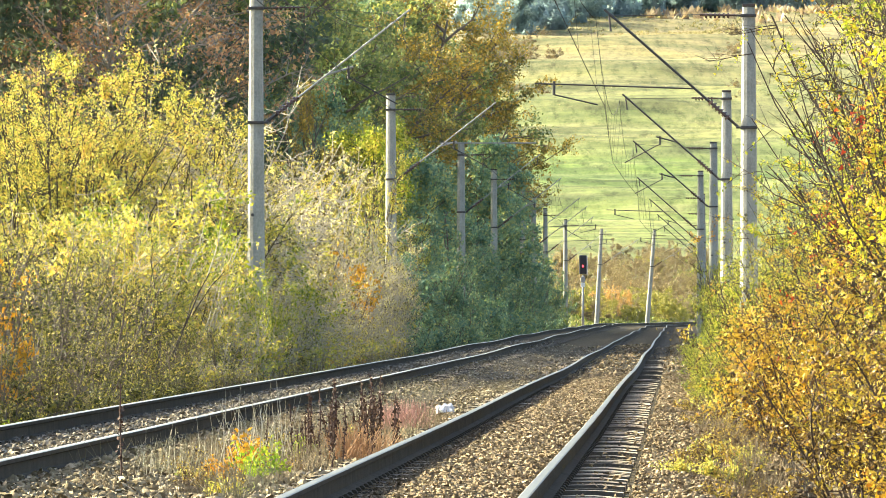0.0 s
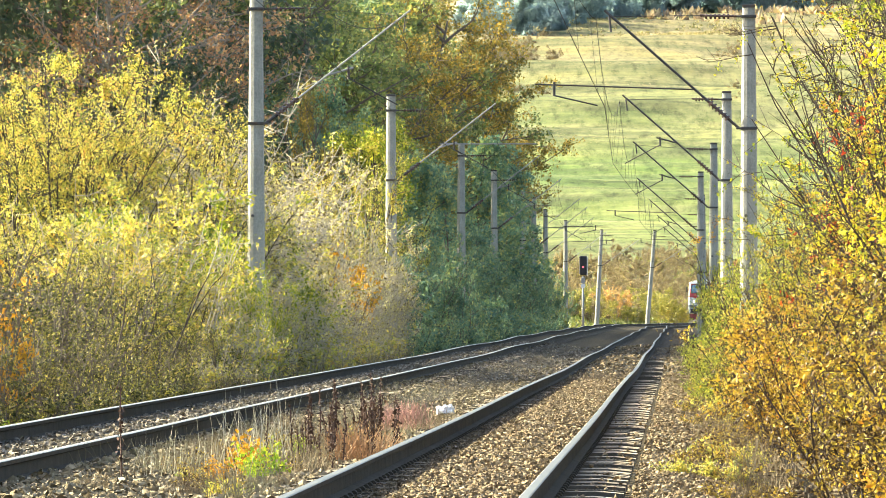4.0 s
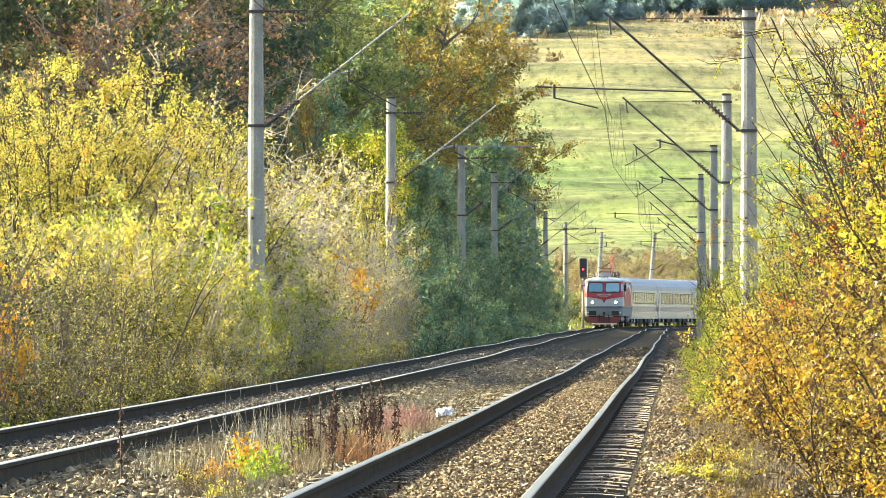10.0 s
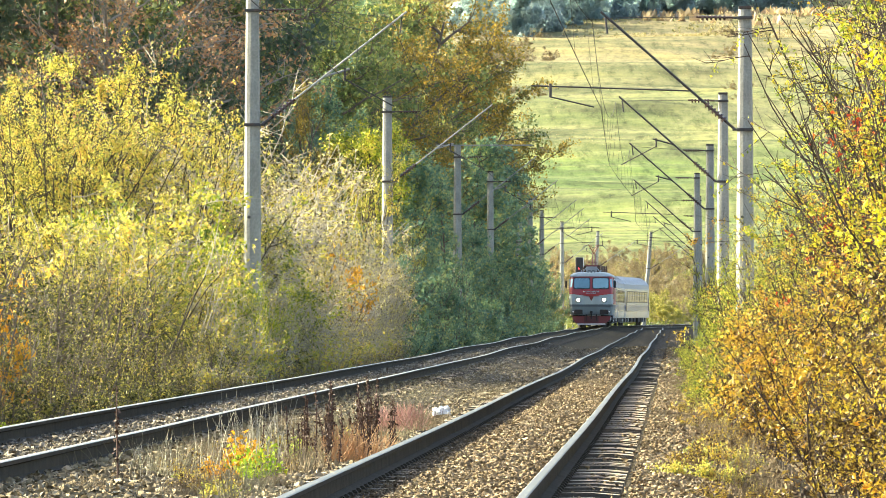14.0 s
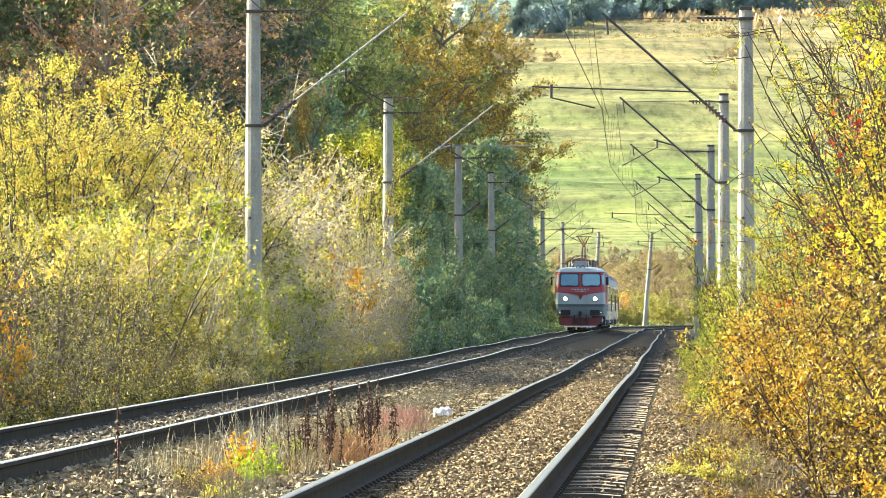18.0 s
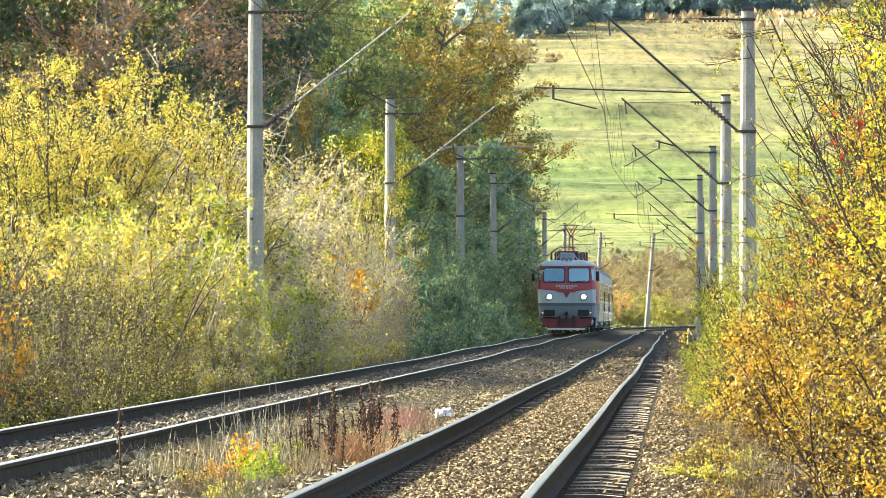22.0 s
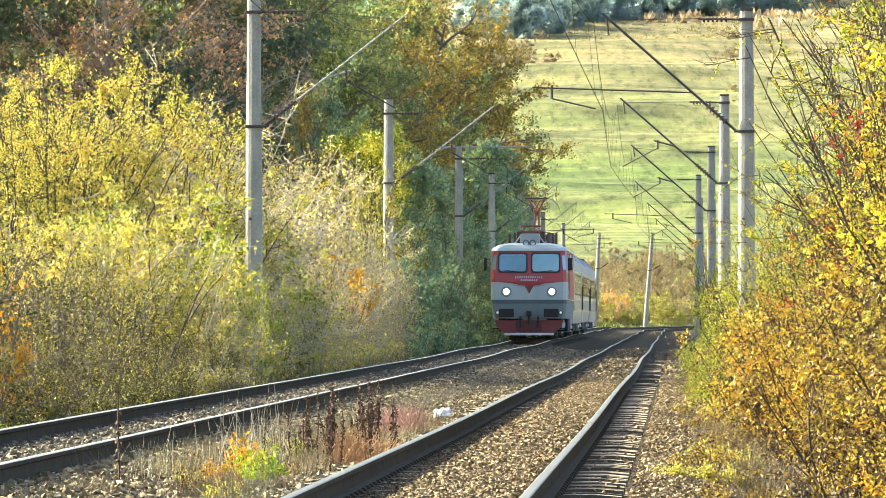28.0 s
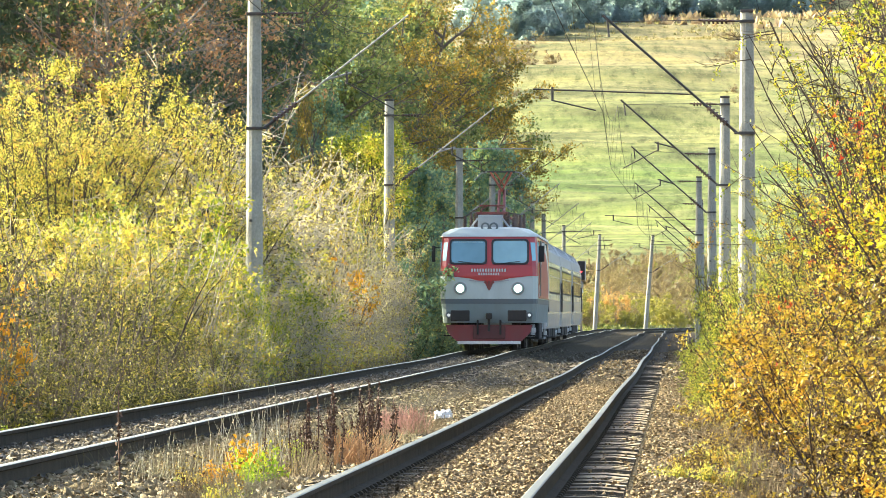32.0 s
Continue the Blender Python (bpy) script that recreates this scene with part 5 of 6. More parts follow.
# ---- catenary masts ----
def mast(name, x, y, side, label, hinge=5.05, top=7.75, reach=3.05, long_arm=False, crossarm=False, lean=0.0, group="catenary masts"):
    """A concrete mast with a slanting bracket over its track; side +1 reaches to the right, -1 to the left."""
    z0 = 0.0 if y < 200 else 0.12
    t = thing(name, x, y, z0, 0, label, "catenary mast", group)
    t.matrix_basis = pose(x, y, z0, 0, lean, -2.0)
    bm = bmesh.new()
    rings = []
    for z, w, d in ((-1.2, 0.172, 0.144), (2.0, 0.163, 0.137), (5.0, 0.145, 0.12), (top, 0.123, 0.102)):
        c = 0.05
        pts = [(-w, -d + c), (-w + c, -d), (w - c, -d), (w, -d + c), (w, d - c), (w - c, d), (-w + c, d), (-w, d - c)]
        rings.append([bm.verts.new((a * 0.921 - b * 0.389, a * 0.389 + b * 0.921, z)) for a, b in pts])
    for lo, hi in zip(rings, rings[1:]):
        for i in range(8):
            bm.faces.new((lo[i], lo[(i + 1) % 8], hi[(i + 1) % 8], hi[i]))
    bm.faces.new(rings[-1])
    part("pole", bm, CONCRETE, t)
    tie = top - (0.45 if side > 0 else 0.2)
    for z in (tie, hinge):
        w = 0.2 - 0.006 * z
        part("clamp_band", box(-w, w, -w, w, z - 0.03, z + 0.03, 0.008), DARK_STEEL, t)
        part("clamp_bolt", rod((side * (w - 0.02), -0.05, z), (side * (w + 0.09), -0.05, z), 0.022, sides=6), DARK_STEEL, t)
    part("step_bolt", rod((-0.06, -0.2, 3.15), (-0.06, -0.1, 3.15), 0.035, sides=6), DARK_STEEL, t)
    if long_arm or not crossarm:
        part("cap_bracket", box(-0.135, 0.135, -0.125, 0.125, top - 0.02, top + 0.04, 0.01), DARK_STEEL, t)
    s = side
    # bracket tube with its insulator near the mast
    a, b = Vector((s * 0.2, 0, hinge)), Vector((s * reach, 0, 7.28))
    d = (b - a).normalized()
    part("hinge_rod", rod(a, a + d * 0.3, 0.03), DARK_STEEL, t)
    ins = part("insulator", rod(a + d * 0.25, a + d * 0.85, 0.03), INSULATOR, t, "brown ribbed porcelain insulator")
    for i in range(6):
        c = a + d * (0.3 + 0.09 * i)
        part("insulator_disc", rod(c, c + d * 0.045, 0.075, 0.05), INSULATOR, ins)
    part("bracket_tube", rod(a + d * 0.8, b + d * 0.15, 0.027 if s < 0 else 0.02), GALV if s > 0 else DARK_STEEL, t)
    # tie rod at the top
    part("tie_rod", rod((s * 1.0, 0, tie + 0.02), (s * (reach - 0.05), 0, 7.25), 0.007 if s < 0 else 0.004), DARK_STEEL, t)
    ti = part("insulator", rod((s * 0.12, 0, tie), (s * 1.0, 0, tie + 0.02), 0.022 if s < 0 else 0.014), INSULATOR, t, "brown ribbed porcelain insulator")
    for i in range(6):
        part("insulator_disc", rod((s * (0.4 + 0.09 * i), 0, tie), (s * (0.445 + 0.09 * i), 0, tie), 0.06 if s < 0 else 0.045, 0.045 if s < 0 else 0.03), INSULATOR, ti)
    # steady arm that holds the contact wire
    e = a + d * 1.25
    if long_arm:
        tip = Vector((s * 4.4, 0, 5.86))
        part("registration_tube", rod((e.x, 0, 5.75), tip, 0.016), DARK_STEEL, t)
        part("drop_bracket", rod((s * 4.0, 0, 5.9), (s * 4.0, 0, 5.62), 0.03), DARK_STEEL, t)
        part("steady_arm", rod((s * 4.0, 0, 5.63), (s * 3.1, 0, 5.42), 0.015), DARK_STEEL, t)
    else:
        q = a + d * 1.6
        part("registration_tube", rod(q, (s * 2.0, 0, q.z + 0.16), 0.022), GALV if s > 0 else DARK_STEEL, t)
        part("drop_bracket", rod((s * 1.9, 0, q.z + 0.18), (s * 1.9, 0, q.z - 0.08), 0.026), DARK_STEEL, t)
        part("steady_arm", rod((s * 1.9, 0, q.z - 0.05), (s * 2.9, 0, 5.43), 0.014), DARK_STEEL, t)
    part("suspension_clamp", rod(b + Vector((s * 0.02, 0, -0.02)), b + Vector((s * -0.02, 0, -0.35)), 0.022 if s < 0 else 0.012), DARK_STEEL, t)
    if crossarm:
        part("crossarm", box(-0.85, 3.0, -0.04, 0.04, top, top + 0.05, 0.01), GALV, t, "grey steel crossarm")
    return t


L_LABEL = "tall tapered concrete catenary mast beside the far track"
R_LABEL = "tall tapered concrete catenary mast beside the near track"
LEFT_MASTS = [(-5.75, 79, 7.6), (-3.84, 137, 7.85), (-1.57, 201, 7.6), (0.72, 266, 7.78), (2.39, 313, 7.75), (4.37, 366, 7.9), (5.39, 396, 7.9), (6.72, 438, 7.9), (9.4, 512, 8.2)]
RIGHT_MASTS = [(6.28, 137, 7.45), (8.08, 190, 7.45), (9.98, 246, 7.3), (12.05, 312, 7.65), (14.4, 370, 7.6), (16.7, 428, 7.6), (19.0, 486, 7.6)]
for i, (x, y, h) in enumerate(LEFT_MASTS):
    mast("catenary_mast", x, y, 1, L_LABEL + (" with a crossarm" if i == 3 else ""), top=h, long_arm=i in (5, 7), crossarm=i == 3, hinge=4.9 if i == 0 else 5.05)
for i, (x, y, h) in enumerate(RIGHT_MASTS):
    mast("catenary_mast", x, y, -1, R_LABEL, top=h, long_arm=i in (0, 3, 5), hinge=4.95, reach=2.85)
mast("catenary_mast", 12.7, 552, 1, "concrete catenary mast leaning at the bend", top=8.0, lean=3.0)
mast("catenary_mast", 17.5, 572, 1, "concrete catenary mast leaning at the bend", top=8.2, lean=4.5)


def strand(P, r, sides=5):
    P = np.asarray(P, float)[None]
    return tubes(P, np.full(P.shape[:2], r), sides)


def overhead(off, stations, label):
    t = thing("overhead_line", label=label, category="overhead line", group="overhead lines")
    st = [-40, 20] + stations + [stations[-1] + 60, stations[-1] + 120]
    contact, carrier = [], []
    for k, (s0, s1) in enumerate(zip(st, st[1:])):
        z_zag = (0.18, -0.18)
        n = 13
        for i in range(n if k == len(st) - 2 else n - 1):
            f = i / (n - 1)
            s = s0 + (s1 - s0) * f
            zz = z_zag[k % 2] * (1 - f) + z_zag[(k + 1) % 2] * f
            x, y, h = along(s, off + zz)
            contact.append((x, y, level(s) + 5.42 - 0.05 * 4 * f * (1 - f)))
            x, y, h = along(s, off)
            carrier.append((x, y, level(s) + 7.2 - 1.05 * 4 * f * (1 - f)))
            if i in (1, 3, 5, 7, 9, 11):
                part("dropper", rod(contact[-1], carrier[-1], 0.0028, sides=4), WIRE, t)
    for nm, P, r in (("contact_wire", contact, 0.0065), ("carrier_wire", carrier, 0.006)):
        V, F = strand(P, r)
        child(nm, fast_mesh(nm, V, F, [WIRE]), t)
    return t


overhead(LEFT, [y for _, y, _ in LEFT_MASTS], "dark overhead contact and carrier wires above the far track")
overhead(RIGHT, [y for _, y, _ in RIGHT_MASTS], "dark overhead contact and carrier wires above the near track")

# ---- signal ----
BLACK = paint("black_enamel", (0.025, 0.025, 0.028), 0.5, amount=0.15)
WHITE = paint("white_enamel", (0.75, 0.75, 0.72), 0.5, amount=0.3)
sig = thing("railway_signal", 10.95, 522, 0.2, 0, "colour light railway signal showing red on a pale post", "signal")
part("post", rod((0, 0, -0.7), (0, 0, 3.9), 0.11, 0.09, 10), GALV, sig, smooth=True)
part("head", box(-0.3, 0.3, -0.1, 0.12, 4.0, 5.5, 0.08), BLACK, sig, "black signal head")
part("edge_board", box(0.3, 0.36, -0.02, 0.1, 3.95, 5.45, 0.0), WHITE, sig, "white edge board")
for i, z in enumerate((5.25, 4.95, 4.62, 4.3)):
    hood = part("hood", rod((0, -0.1, z), (0, -0.3, z), 0.12, 0.13, 10), BLACK, sig)
    part("lamp", rod((0, -0.302, z), (0, -0.31, z), 0.075, sides=10), lit("red_lamp", (1.0, 0.04, 0.05), 1.6) if i == 2 else BLACK, hood, "glowing red lamp" if i == 2 else "")
part("junction_box", box(-0.17, 0.17, -0.2, 0.1, 3.35, 3.8, 0.03), GALV, sig)
part("number_plate", box(-0.16, 0.16, -0.14, -0.11, 3.0, 3.3), WHITE, sig)

# ---- train ----
RED = paint("loco_red", (0.42, 0.03, 0.03), 0.36, amount=0.3, coat=0.3)
FIELD_RED = paint("arch_red", (0.50, 0.085, 0.06), 0.5, amount=0.3)
PALE = paint("loco_pale_grey", (0.475, 0.545, 0.53), 0.4, amount=0.3)
MIDGREY = paint("loco_mid_grey", (0.34, 0.365, 0.375), 0.5, amount=0.4)
DARKGREY = paint("loco_dark_grey", (0.11, 0.135, 0.145), 0.5, amount=0.4)
SOOT = paint("underframe_soot", (0.03, 0.028, 0.026), 0.8, dirt=(0.10, 0.07, 0.05), amount=0.5)
RUBBER = paint("black_rubber", (0.02, 0.02, 0.02), 0.6, amount=0.1)
CABGLASS = pane("cab_glass", (0.32, 0.53, 0.55), 0.08)
CABGLASS.node_tree.nodes["Principled BSDF"].inputs["Metallic"].default_value = 0.35  # reflected sky put into the screens' tint and part metal
# Darker copy for the left screen, a dimmer reflection painted into the glass.
DIMGLASS = pane("dim_reflection_glass", (0.19, 0.36, 0.41), 0.08)
DIMGLASS.node_tree.nodes["Principled BSDF"].inputs["Metallic"].default_value = 0.32
BEAMGREY = paint("buffer_beam_grey", (0.215, 0.265, 0.26), 0.6, amount=0.4)
COACHGLASS = pane("coach_glass", (0.10, 0.10, 0.09), 0.04)
# Greenish reflection put into the colour of the first coach's panes.
PALEGLASS = pane("glass_with_pale_reflection", (0.40, 0.43, 0.33), 0.08)
SILVER = paint("coach_silver", (0.58, 0.59, 0.58), 0.26, amount=0.25, coat=0.25)
COACHWHITE = paint("coach_white", (0.62, 0.63, 0.61), 0.24, amount=0.3, coat=0.25)
COACHBLUE = paint("coach_blue_grey", (0.13, 0.19, 0.33), 0.28, amount=0.3, coat=0.1)
COACHROOF = paint("coach_roof", (0.40, 0.43, 0.45), 0.45, amount=0.4)
LAMP = lit("headlamp_glow", (1.0, 0.93, 0.76), 3.0)
SMALL_LAMP = lit("marker_glow", (0.8, 0.8, 0.76), 0.12)
PLOUGH_RED = paint("plough_red", (0.25, 0.05, 0.05), 0.6, amount=0.5)
PLOUGH_DARK = paint("dark_plough_red", (0.125, 0.032, 0.032), 0.6, amount=0.5)
RED_STEEL = paint("red_oxide_steel", (0.22, 0.048, 0.036), 0.5, amount=0.3)
ARM_RED = paint("pantograph_red", (0.62, 0.17, 0.09), 0.45, amount=0.2)


def hull(levels, y0, y1):
    """A cab-ended body: levels of (up, half width, set-back of the ends, corner cut), lofted upwards."""
    bm = bmesh.new()
    rings = []
    for z, w, back, c in levels:
        a, b = y0 + back, y1 - back
        pts = [(-w + c, a), (w - c, a), (w - c * 0.3, a + c * 0.5), (w, a + c * 1.3), (w, b - c * 1.3), (w - c, b), (-w + c, b), (-w, b - c * 1.3), (-w, a + c * 1.3), (-w + c * 0.3, a + c * 0.5)]
        rings.append([bm.verts.new((p, q, z)) for p, q in pts])
    n = len(rings[0])
    for lo, hi in zip(rings, rings[1:]):
        for i in range(n):
            bm.faces.new((lo[i], lo[(i + 1) % n], hi[(i + 1) % n], hi[i]))
    bm.faces.new(rings[0][::-1])
    bm.faces.new(rings[-1])
    bmesh.ops.recalc_face_normals(bm, faces=bm.faces)
    return bm


def wheelset_bm(r):
    bm = bmesh.new()
    for s in (-1, 1):
        rod((s * 0.70, 0, 0), (s * 0.82, 0, 0), r, r * 0.98, 24, bm)
        rod((s * 0.66, 0, 0), (s * 0.70, 0, 0), r + 0.03, r + 0.03, 24, bm)
        rod((s * 0.82, 0, 0), (s * 0.95, 0, 0), 0.14, 0.12, 10, bm)
        for a in range(4):
            c, q = math.cos(a * math.pi / 2), math.sin(a * math.pi / 2)
            rod((s * 0.825, c * r * 0.5, q * r * 0.5), (s * 0.835, c * r * 0.5, q * r * 0.5), 0.08, 0.08, 8, bm)
    rod((-0.7, 0, 0), (0.7, 0, 0), 0.09, 0.09, 10, bm)
    return bm


def bogie(parent, y, wheelbase, r, axles):
    """A bogie frame with boxes and springs; returns its wheelsets."""
    b = part("bogie_frame", box(-1.12, -0.98, y - wheelbase / 2 - 0.6, y + wheelbase / 2 + 0.6, r - 0.05, r + 0.28, 0.04), SOOT, parent)
    bm = box(0.98, 1.12, y - wheelbase / 2 - 0.6, y + wheelbase / 2 + 0.6, r - 0.05, r + 0.28, 0.04)
    part("side_frame", bm, SOOT, b)
    out = []
    for i in range(axles):
        ya = y - wheelbase / 2 + wheelbase * i / (axles - 1)
        for s in (-1, 1):
            part("axle_box", box(s * 1.15 - 0.13, s * 1.15 + 0.13, ya - 0.2, ya + 0.2, r - 0.2, r + 0.2, 0.04), MIDGREY, b)
            part("axle_cap", rod((s * 1.278, ya, r), (s * 1.31, ya, r), 0.085, 0.075, 10), WHITE, b, "white painted axle cap")
            part("spring", rod((s * 1.16, ya - 0.33, r - 0.15), (s * 1.16, ya - 0.33, r + 0.3), 0.09, sides=10), SOOT, b)
        w = part("wheelset", wheelset_bm(r), DARK_STEEL, parent, "steel wheelset")
        w.location = (0, ya, r)
        out.append((w, ya, r))
    return out


LOCO_LEN, COACH_LEN = 19.8, 26.4


def panto_w(parent, y, raised):
    z = 3.95
    base = part("pantograph", box(-0.5, 0.5, y - 0.75, y + 0.75, z + 0.3, z + 0.38, 0.02), RED_STEEL, parent, "red pantograph")
    for sx in (-0.42, 0.42):
        for sy in (-0.6, 0.6):
            part("insulator", rod((sx, y + sy, z - 0.15), (sx, y + sy, z + 0.32), 0.07, 0.05, 8), INSULATOR, base)
    if raised:
        k = Vector((0.0, y + 0.9, 5.22))
        for sx in (-0.1, 0.1):
            part("lower_arm", rod((sx, y - 0.6, z + 0.38), (sx * 0.8, k.y, k.z), 0.05), RED_STEEL, base)
        for sx in (-1, 1):
            part("upper_arm", rod(k, (sx * 0.34, y - 0.35, 5.80), 0.036), ARM_RED, base)
            part("arm_stay", rod((sx * 0.06, k.y - 0.5, 5.42), (sx * -0.2, y - 0.3, 5.80), 0.024), ARM_RED, base)
        part("collector_head", box(-0.46, 0.46, y - 0.5, y - 0.42, 5.80, 5.845, 0.01), DARK_STEEL, base)
        part("collector_head", box(-0.46, 0.46, y - 0.2, y - 0.12, 5.80, 5.845, 0.01), DARK_STEEL, base)
        for sx in (-1, 1):
            part("horn", rod((sx * 0.46, y - 0.4, 5.82), (sx * 0.66, y - 0.4, 5.77), 0.022), GALV, base)
            part("horn_tip", rod((sx * 0.66, y - 0.4, 5.77), (sx * 0.86, y - 0.4, 5.55), 0.018), GALV, base)
    else:
        for sx in (-0.35, 0.35):
            part("lower_arm", rod((sx, y - 0.7, z + 0.4), (sx, y + 0.7, z + 0.5), 0.03), RED_STEEL, base)
            part("upper_arm", rod((sx, y + 0.7, z + 0.5), (sx * 0.5, y - 0.6, z + 0.56), 0.028), RED_STEEL, base)
        for q in (-0.5, -0.15):
            part("collector_head", box(-0.40, 0.40, y + q, y + q + 0.08, z + 0.56, z + 0.61, 0.01), RED_STEEL, base)
            for sx in (-1, 1):
                part("horn", rod((sx * 0.39, y + q + 0.04, z + 0.585), (sx * 0.6, y + q + 0.04, z + 0.45), 0.016), GALV, base)


def locomotive():
    t = thing("electric_locomotive", 0, 0, 0, 0, "red and pale grey electric locomotive with lit headlamps and raised pantograph", "locomotive")
    y0, y1 = 0.55, LOCO_LEN - 0.55
    part("underframe", hull([(0.86, 1.42, 0.05, 0.12), (1.447, 1.48, 0.0, 0.14)], y0, y1), BEAMGREY, t, "dark blue grey buffer beam and underframe")
    # dark strip stands in for the thin shadow under the pale panel
    part("shadow_band", hull([(1.45, 1.49, -0.01, 0.14), (1.60, 1.49, -0.01, 0.14)], y0, y1), DARKGREY, t, "dark grey band painted in for the shadow line below the body")
    part("lower_body", hull([(1.603, 1.495, -0.02, 0.15), (2.30, 1.5, 0.0, 0.16)], y0, y1), PALE, t, "pale grey lower cab and body")
    part("upper_body", hull([(2.303, 1.5, 0.0, 0.16), (2.62, 1.5, 0.04, 0.17), (3.52, 1.46, 0.26, 0.22)], y0, y1), RED, t, "red window band")
    part("roof", hull([(3.523, 1.50, 0.22, 0.22), (3.62, 1.46, 0.28, 0.24), (3.76, 1.2, 0.42, 0.3), (3.82, 0.85, 0.6, 0.3)], y0, y1), PALE, t, "pale grey roof")
    # chevron of the red band on the nose
    part("chevron", prism([(-1.30, 2.31), (-0.6, 2.23), (-0.2, 2.12), (0, 1.98), (0.2, 2.12), (0.6, 2.23), (1.30, 2.31)], y0 - 0.012, y0 + 0.02), RED, t, "red chevron")
    part("emblem", prism([(-0.17, 2.17), (-0.10, 2.17), (-0.035, 2.02), (-0.035, 2.16), (0.035, 2.16), (0.035, 2.02), (0.10, 2.17), (0.17, 2.17), (0.05, 1.92), (0.0, 1.84), (-0.05, 1.92)], y0 - 0.03, y0 - 0.013), RED_STEEL, t, "small dark red winged emblem")
    for s in (-1, 1):
        part("emblem_wing", prism([(s * 0.15, 2.10), (s * 0.62, 2.16), (s * 0.62, 2.19), (s * 0.15, 2.15)], y0 - 0.03, y0 - 0.013), MIDGREY, t)
    # sloping cab windows
    def yf(z):
        return y0 + 0.04 + (z - 2.62) / 0.9 * 0.22
    for s in (-1, 1):
        xa, xb = (0.12, 1.17)
        def rounded(e):
            c, x0, x1, z0, z1 = 0.10, xa - e, xb + e, 2.71 - e, 3.40 + e
            pts = [(x0 + c, z0), (x1 - c, z0), (x1 - c * 0.3, z0 + c * 0.3), (x1, z0 + c), (x1, z1 - c), (x1 - c * 0.3, z1 - c * 0.3), (x1 - c, z1), (x0 + c, z1), (x0 + c * 0.3, z1 - c * 0.3), (x0, z1 - c), (x0, z0 + c), (x0 + c * 0.3, z0 + c * 0.3)]
            return [(s * px, pz) for px, pz in pts]
        fr = bmesh.new()
        vs = [[fr.verts.new((px, yf(pz) - o, pz)) for px, pz in rounded(e)] for e, o in ((0.055, -0.01), (0.05, 0.03), (0.0, 0.03), (-0.005, -0.01))]
        for lo, hi in zip(vs, vs[1:]):
            for i in range(12):
                fr.faces.new((lo[i], lo[(i + 1) % 12], hi[(i + 1) % 12], hi[i]))
        bmesh.ops.recalc_face_normals(fr, faces=fr.faces)
        wf = part("windscreen_frame", fr, RUBBER, t)
        g = bmesh.new()
        lo = [g.verts.new((px, yf(pz) - 0.012, pz)) for px, pz in rounded(-0.003)]
        hi = [g.verts.new((px, yf(pz) + 0.012, pz)) for px, pz in rounded(-0.003)]
        for i in range(12):
            g.faces.new((lo[i], lo[(i + 1) % 12], hi[(i + 1) % 12], hi[i]))
        g.faces.new(lo)
        g.faces.new(hi[::-1])
        bmesh.ops.recalc_face_normals(g, faces=g.faces)
        part("windscreen", g, CABGLASS if s > 0 else DIMGLASS, wf, "reflecting windscreen")
        if s < 0:
            part("screen_strip", box(-1.1, -0.2, yf(2.8) + 0.0, yf(2.8) + 0.012, 2.755, 2.82), PALE, wf, "pale strip along the foot of the screen")
            part("screen_strip", box(-1.1, -0.2, yf(3.3) + 0.0, yf(3.3) + 0.012, 3.24, 3.36), PALE, wf, "pale strip across the top of the screen")
        part("wiper", rod((s * 0.35, yf(2.72) - 0.05, 2.69), (s * 0.95, yf(2.75) - 0.05, 2.76), 0.010), RUBBER, wf)
        # narrow pane on the bevelled cab corner
        cp = bmesh.new()
        rims = []
        for out in (0.012, -0.01):
            ring = []
            for z, e in ((2.78, 0.06), (2.78, 0.96), (3.34, 0.96), (3.34, 0.06)):
                k = (z - 2.62) / 0.9
                w, c, a = 1.5 - 0.04 * k, 0.17 + 0.05 * k, y0 + 0.04 + 0.22 * k
                px, py = w - c + 0.7 * c * e, a + 0.5 * c * e
                ring.append(cp.verts.new((s * (px + 0.58 * out), py - 0.81 * out, z)))
            rims.append(ring)
        for i in range(4):
            cp.faces.new((rims[0][i], rims[0][(i + 1) % 4], rims[1][(i + 1) % 4], rims[1][i]))
        cp.faces.new(rims[0])
        cp.faces.new(rims[1][::-1])
        bmesh.ops.recalc_face_normals(cp, faces=cp.faces)
        part("corner_pane", cp, CABGLASS, t, "narrow pale corner pane")
        # corner window
        part("corner_window", prism([(y0 + 0.42, 2.74), (y0 + 0.78, 2.74), (y0 + 0.82, 3.36), (y0 + 0.52, 3.36)], s * 1.47, s * 1.512, "x"), CABGLASS, t)
        part("side_window", prism([(y0 + 1.1, 2.72), (y0 + 1.75, 2.72), (y0 + 1.75, 3.36), (y0 + 1.1, 3.36)], s * 1.48, s * 1.512, "x"), CABGLASS, t)
        part("cab_door", prism([(y0 + 1.95, 1.65), (y0 + 2.6, 1.65), (y0 + 2.6, 3.42), (y0 + 1.95, 3.42)], s * 1.47, s * 1.515, "x"), RED, t)
        part("door_rail", rod((s * 1.55, y0 + 1.88, 1.7), (s * 1.55, y0 + 1.88, 2.9), 0.02), GALV, t)
        mx, mw = (1.60, 0.09) if s > 0 else (1.74, 0.055)
        mir = part("mirror", box(s * mx - mw, s * mx + mw, y0 + 0.75, y0 + 0.85, 2.75, 3.25, 0.03), RUBBER, t, "black rear view mirror")
        part("mirror_arm", rod((s * 1.47, y0 + 0.85, 3.2), (s * mx, y0 + 0.8, 3.2), 0.015), RUBBER, mir)
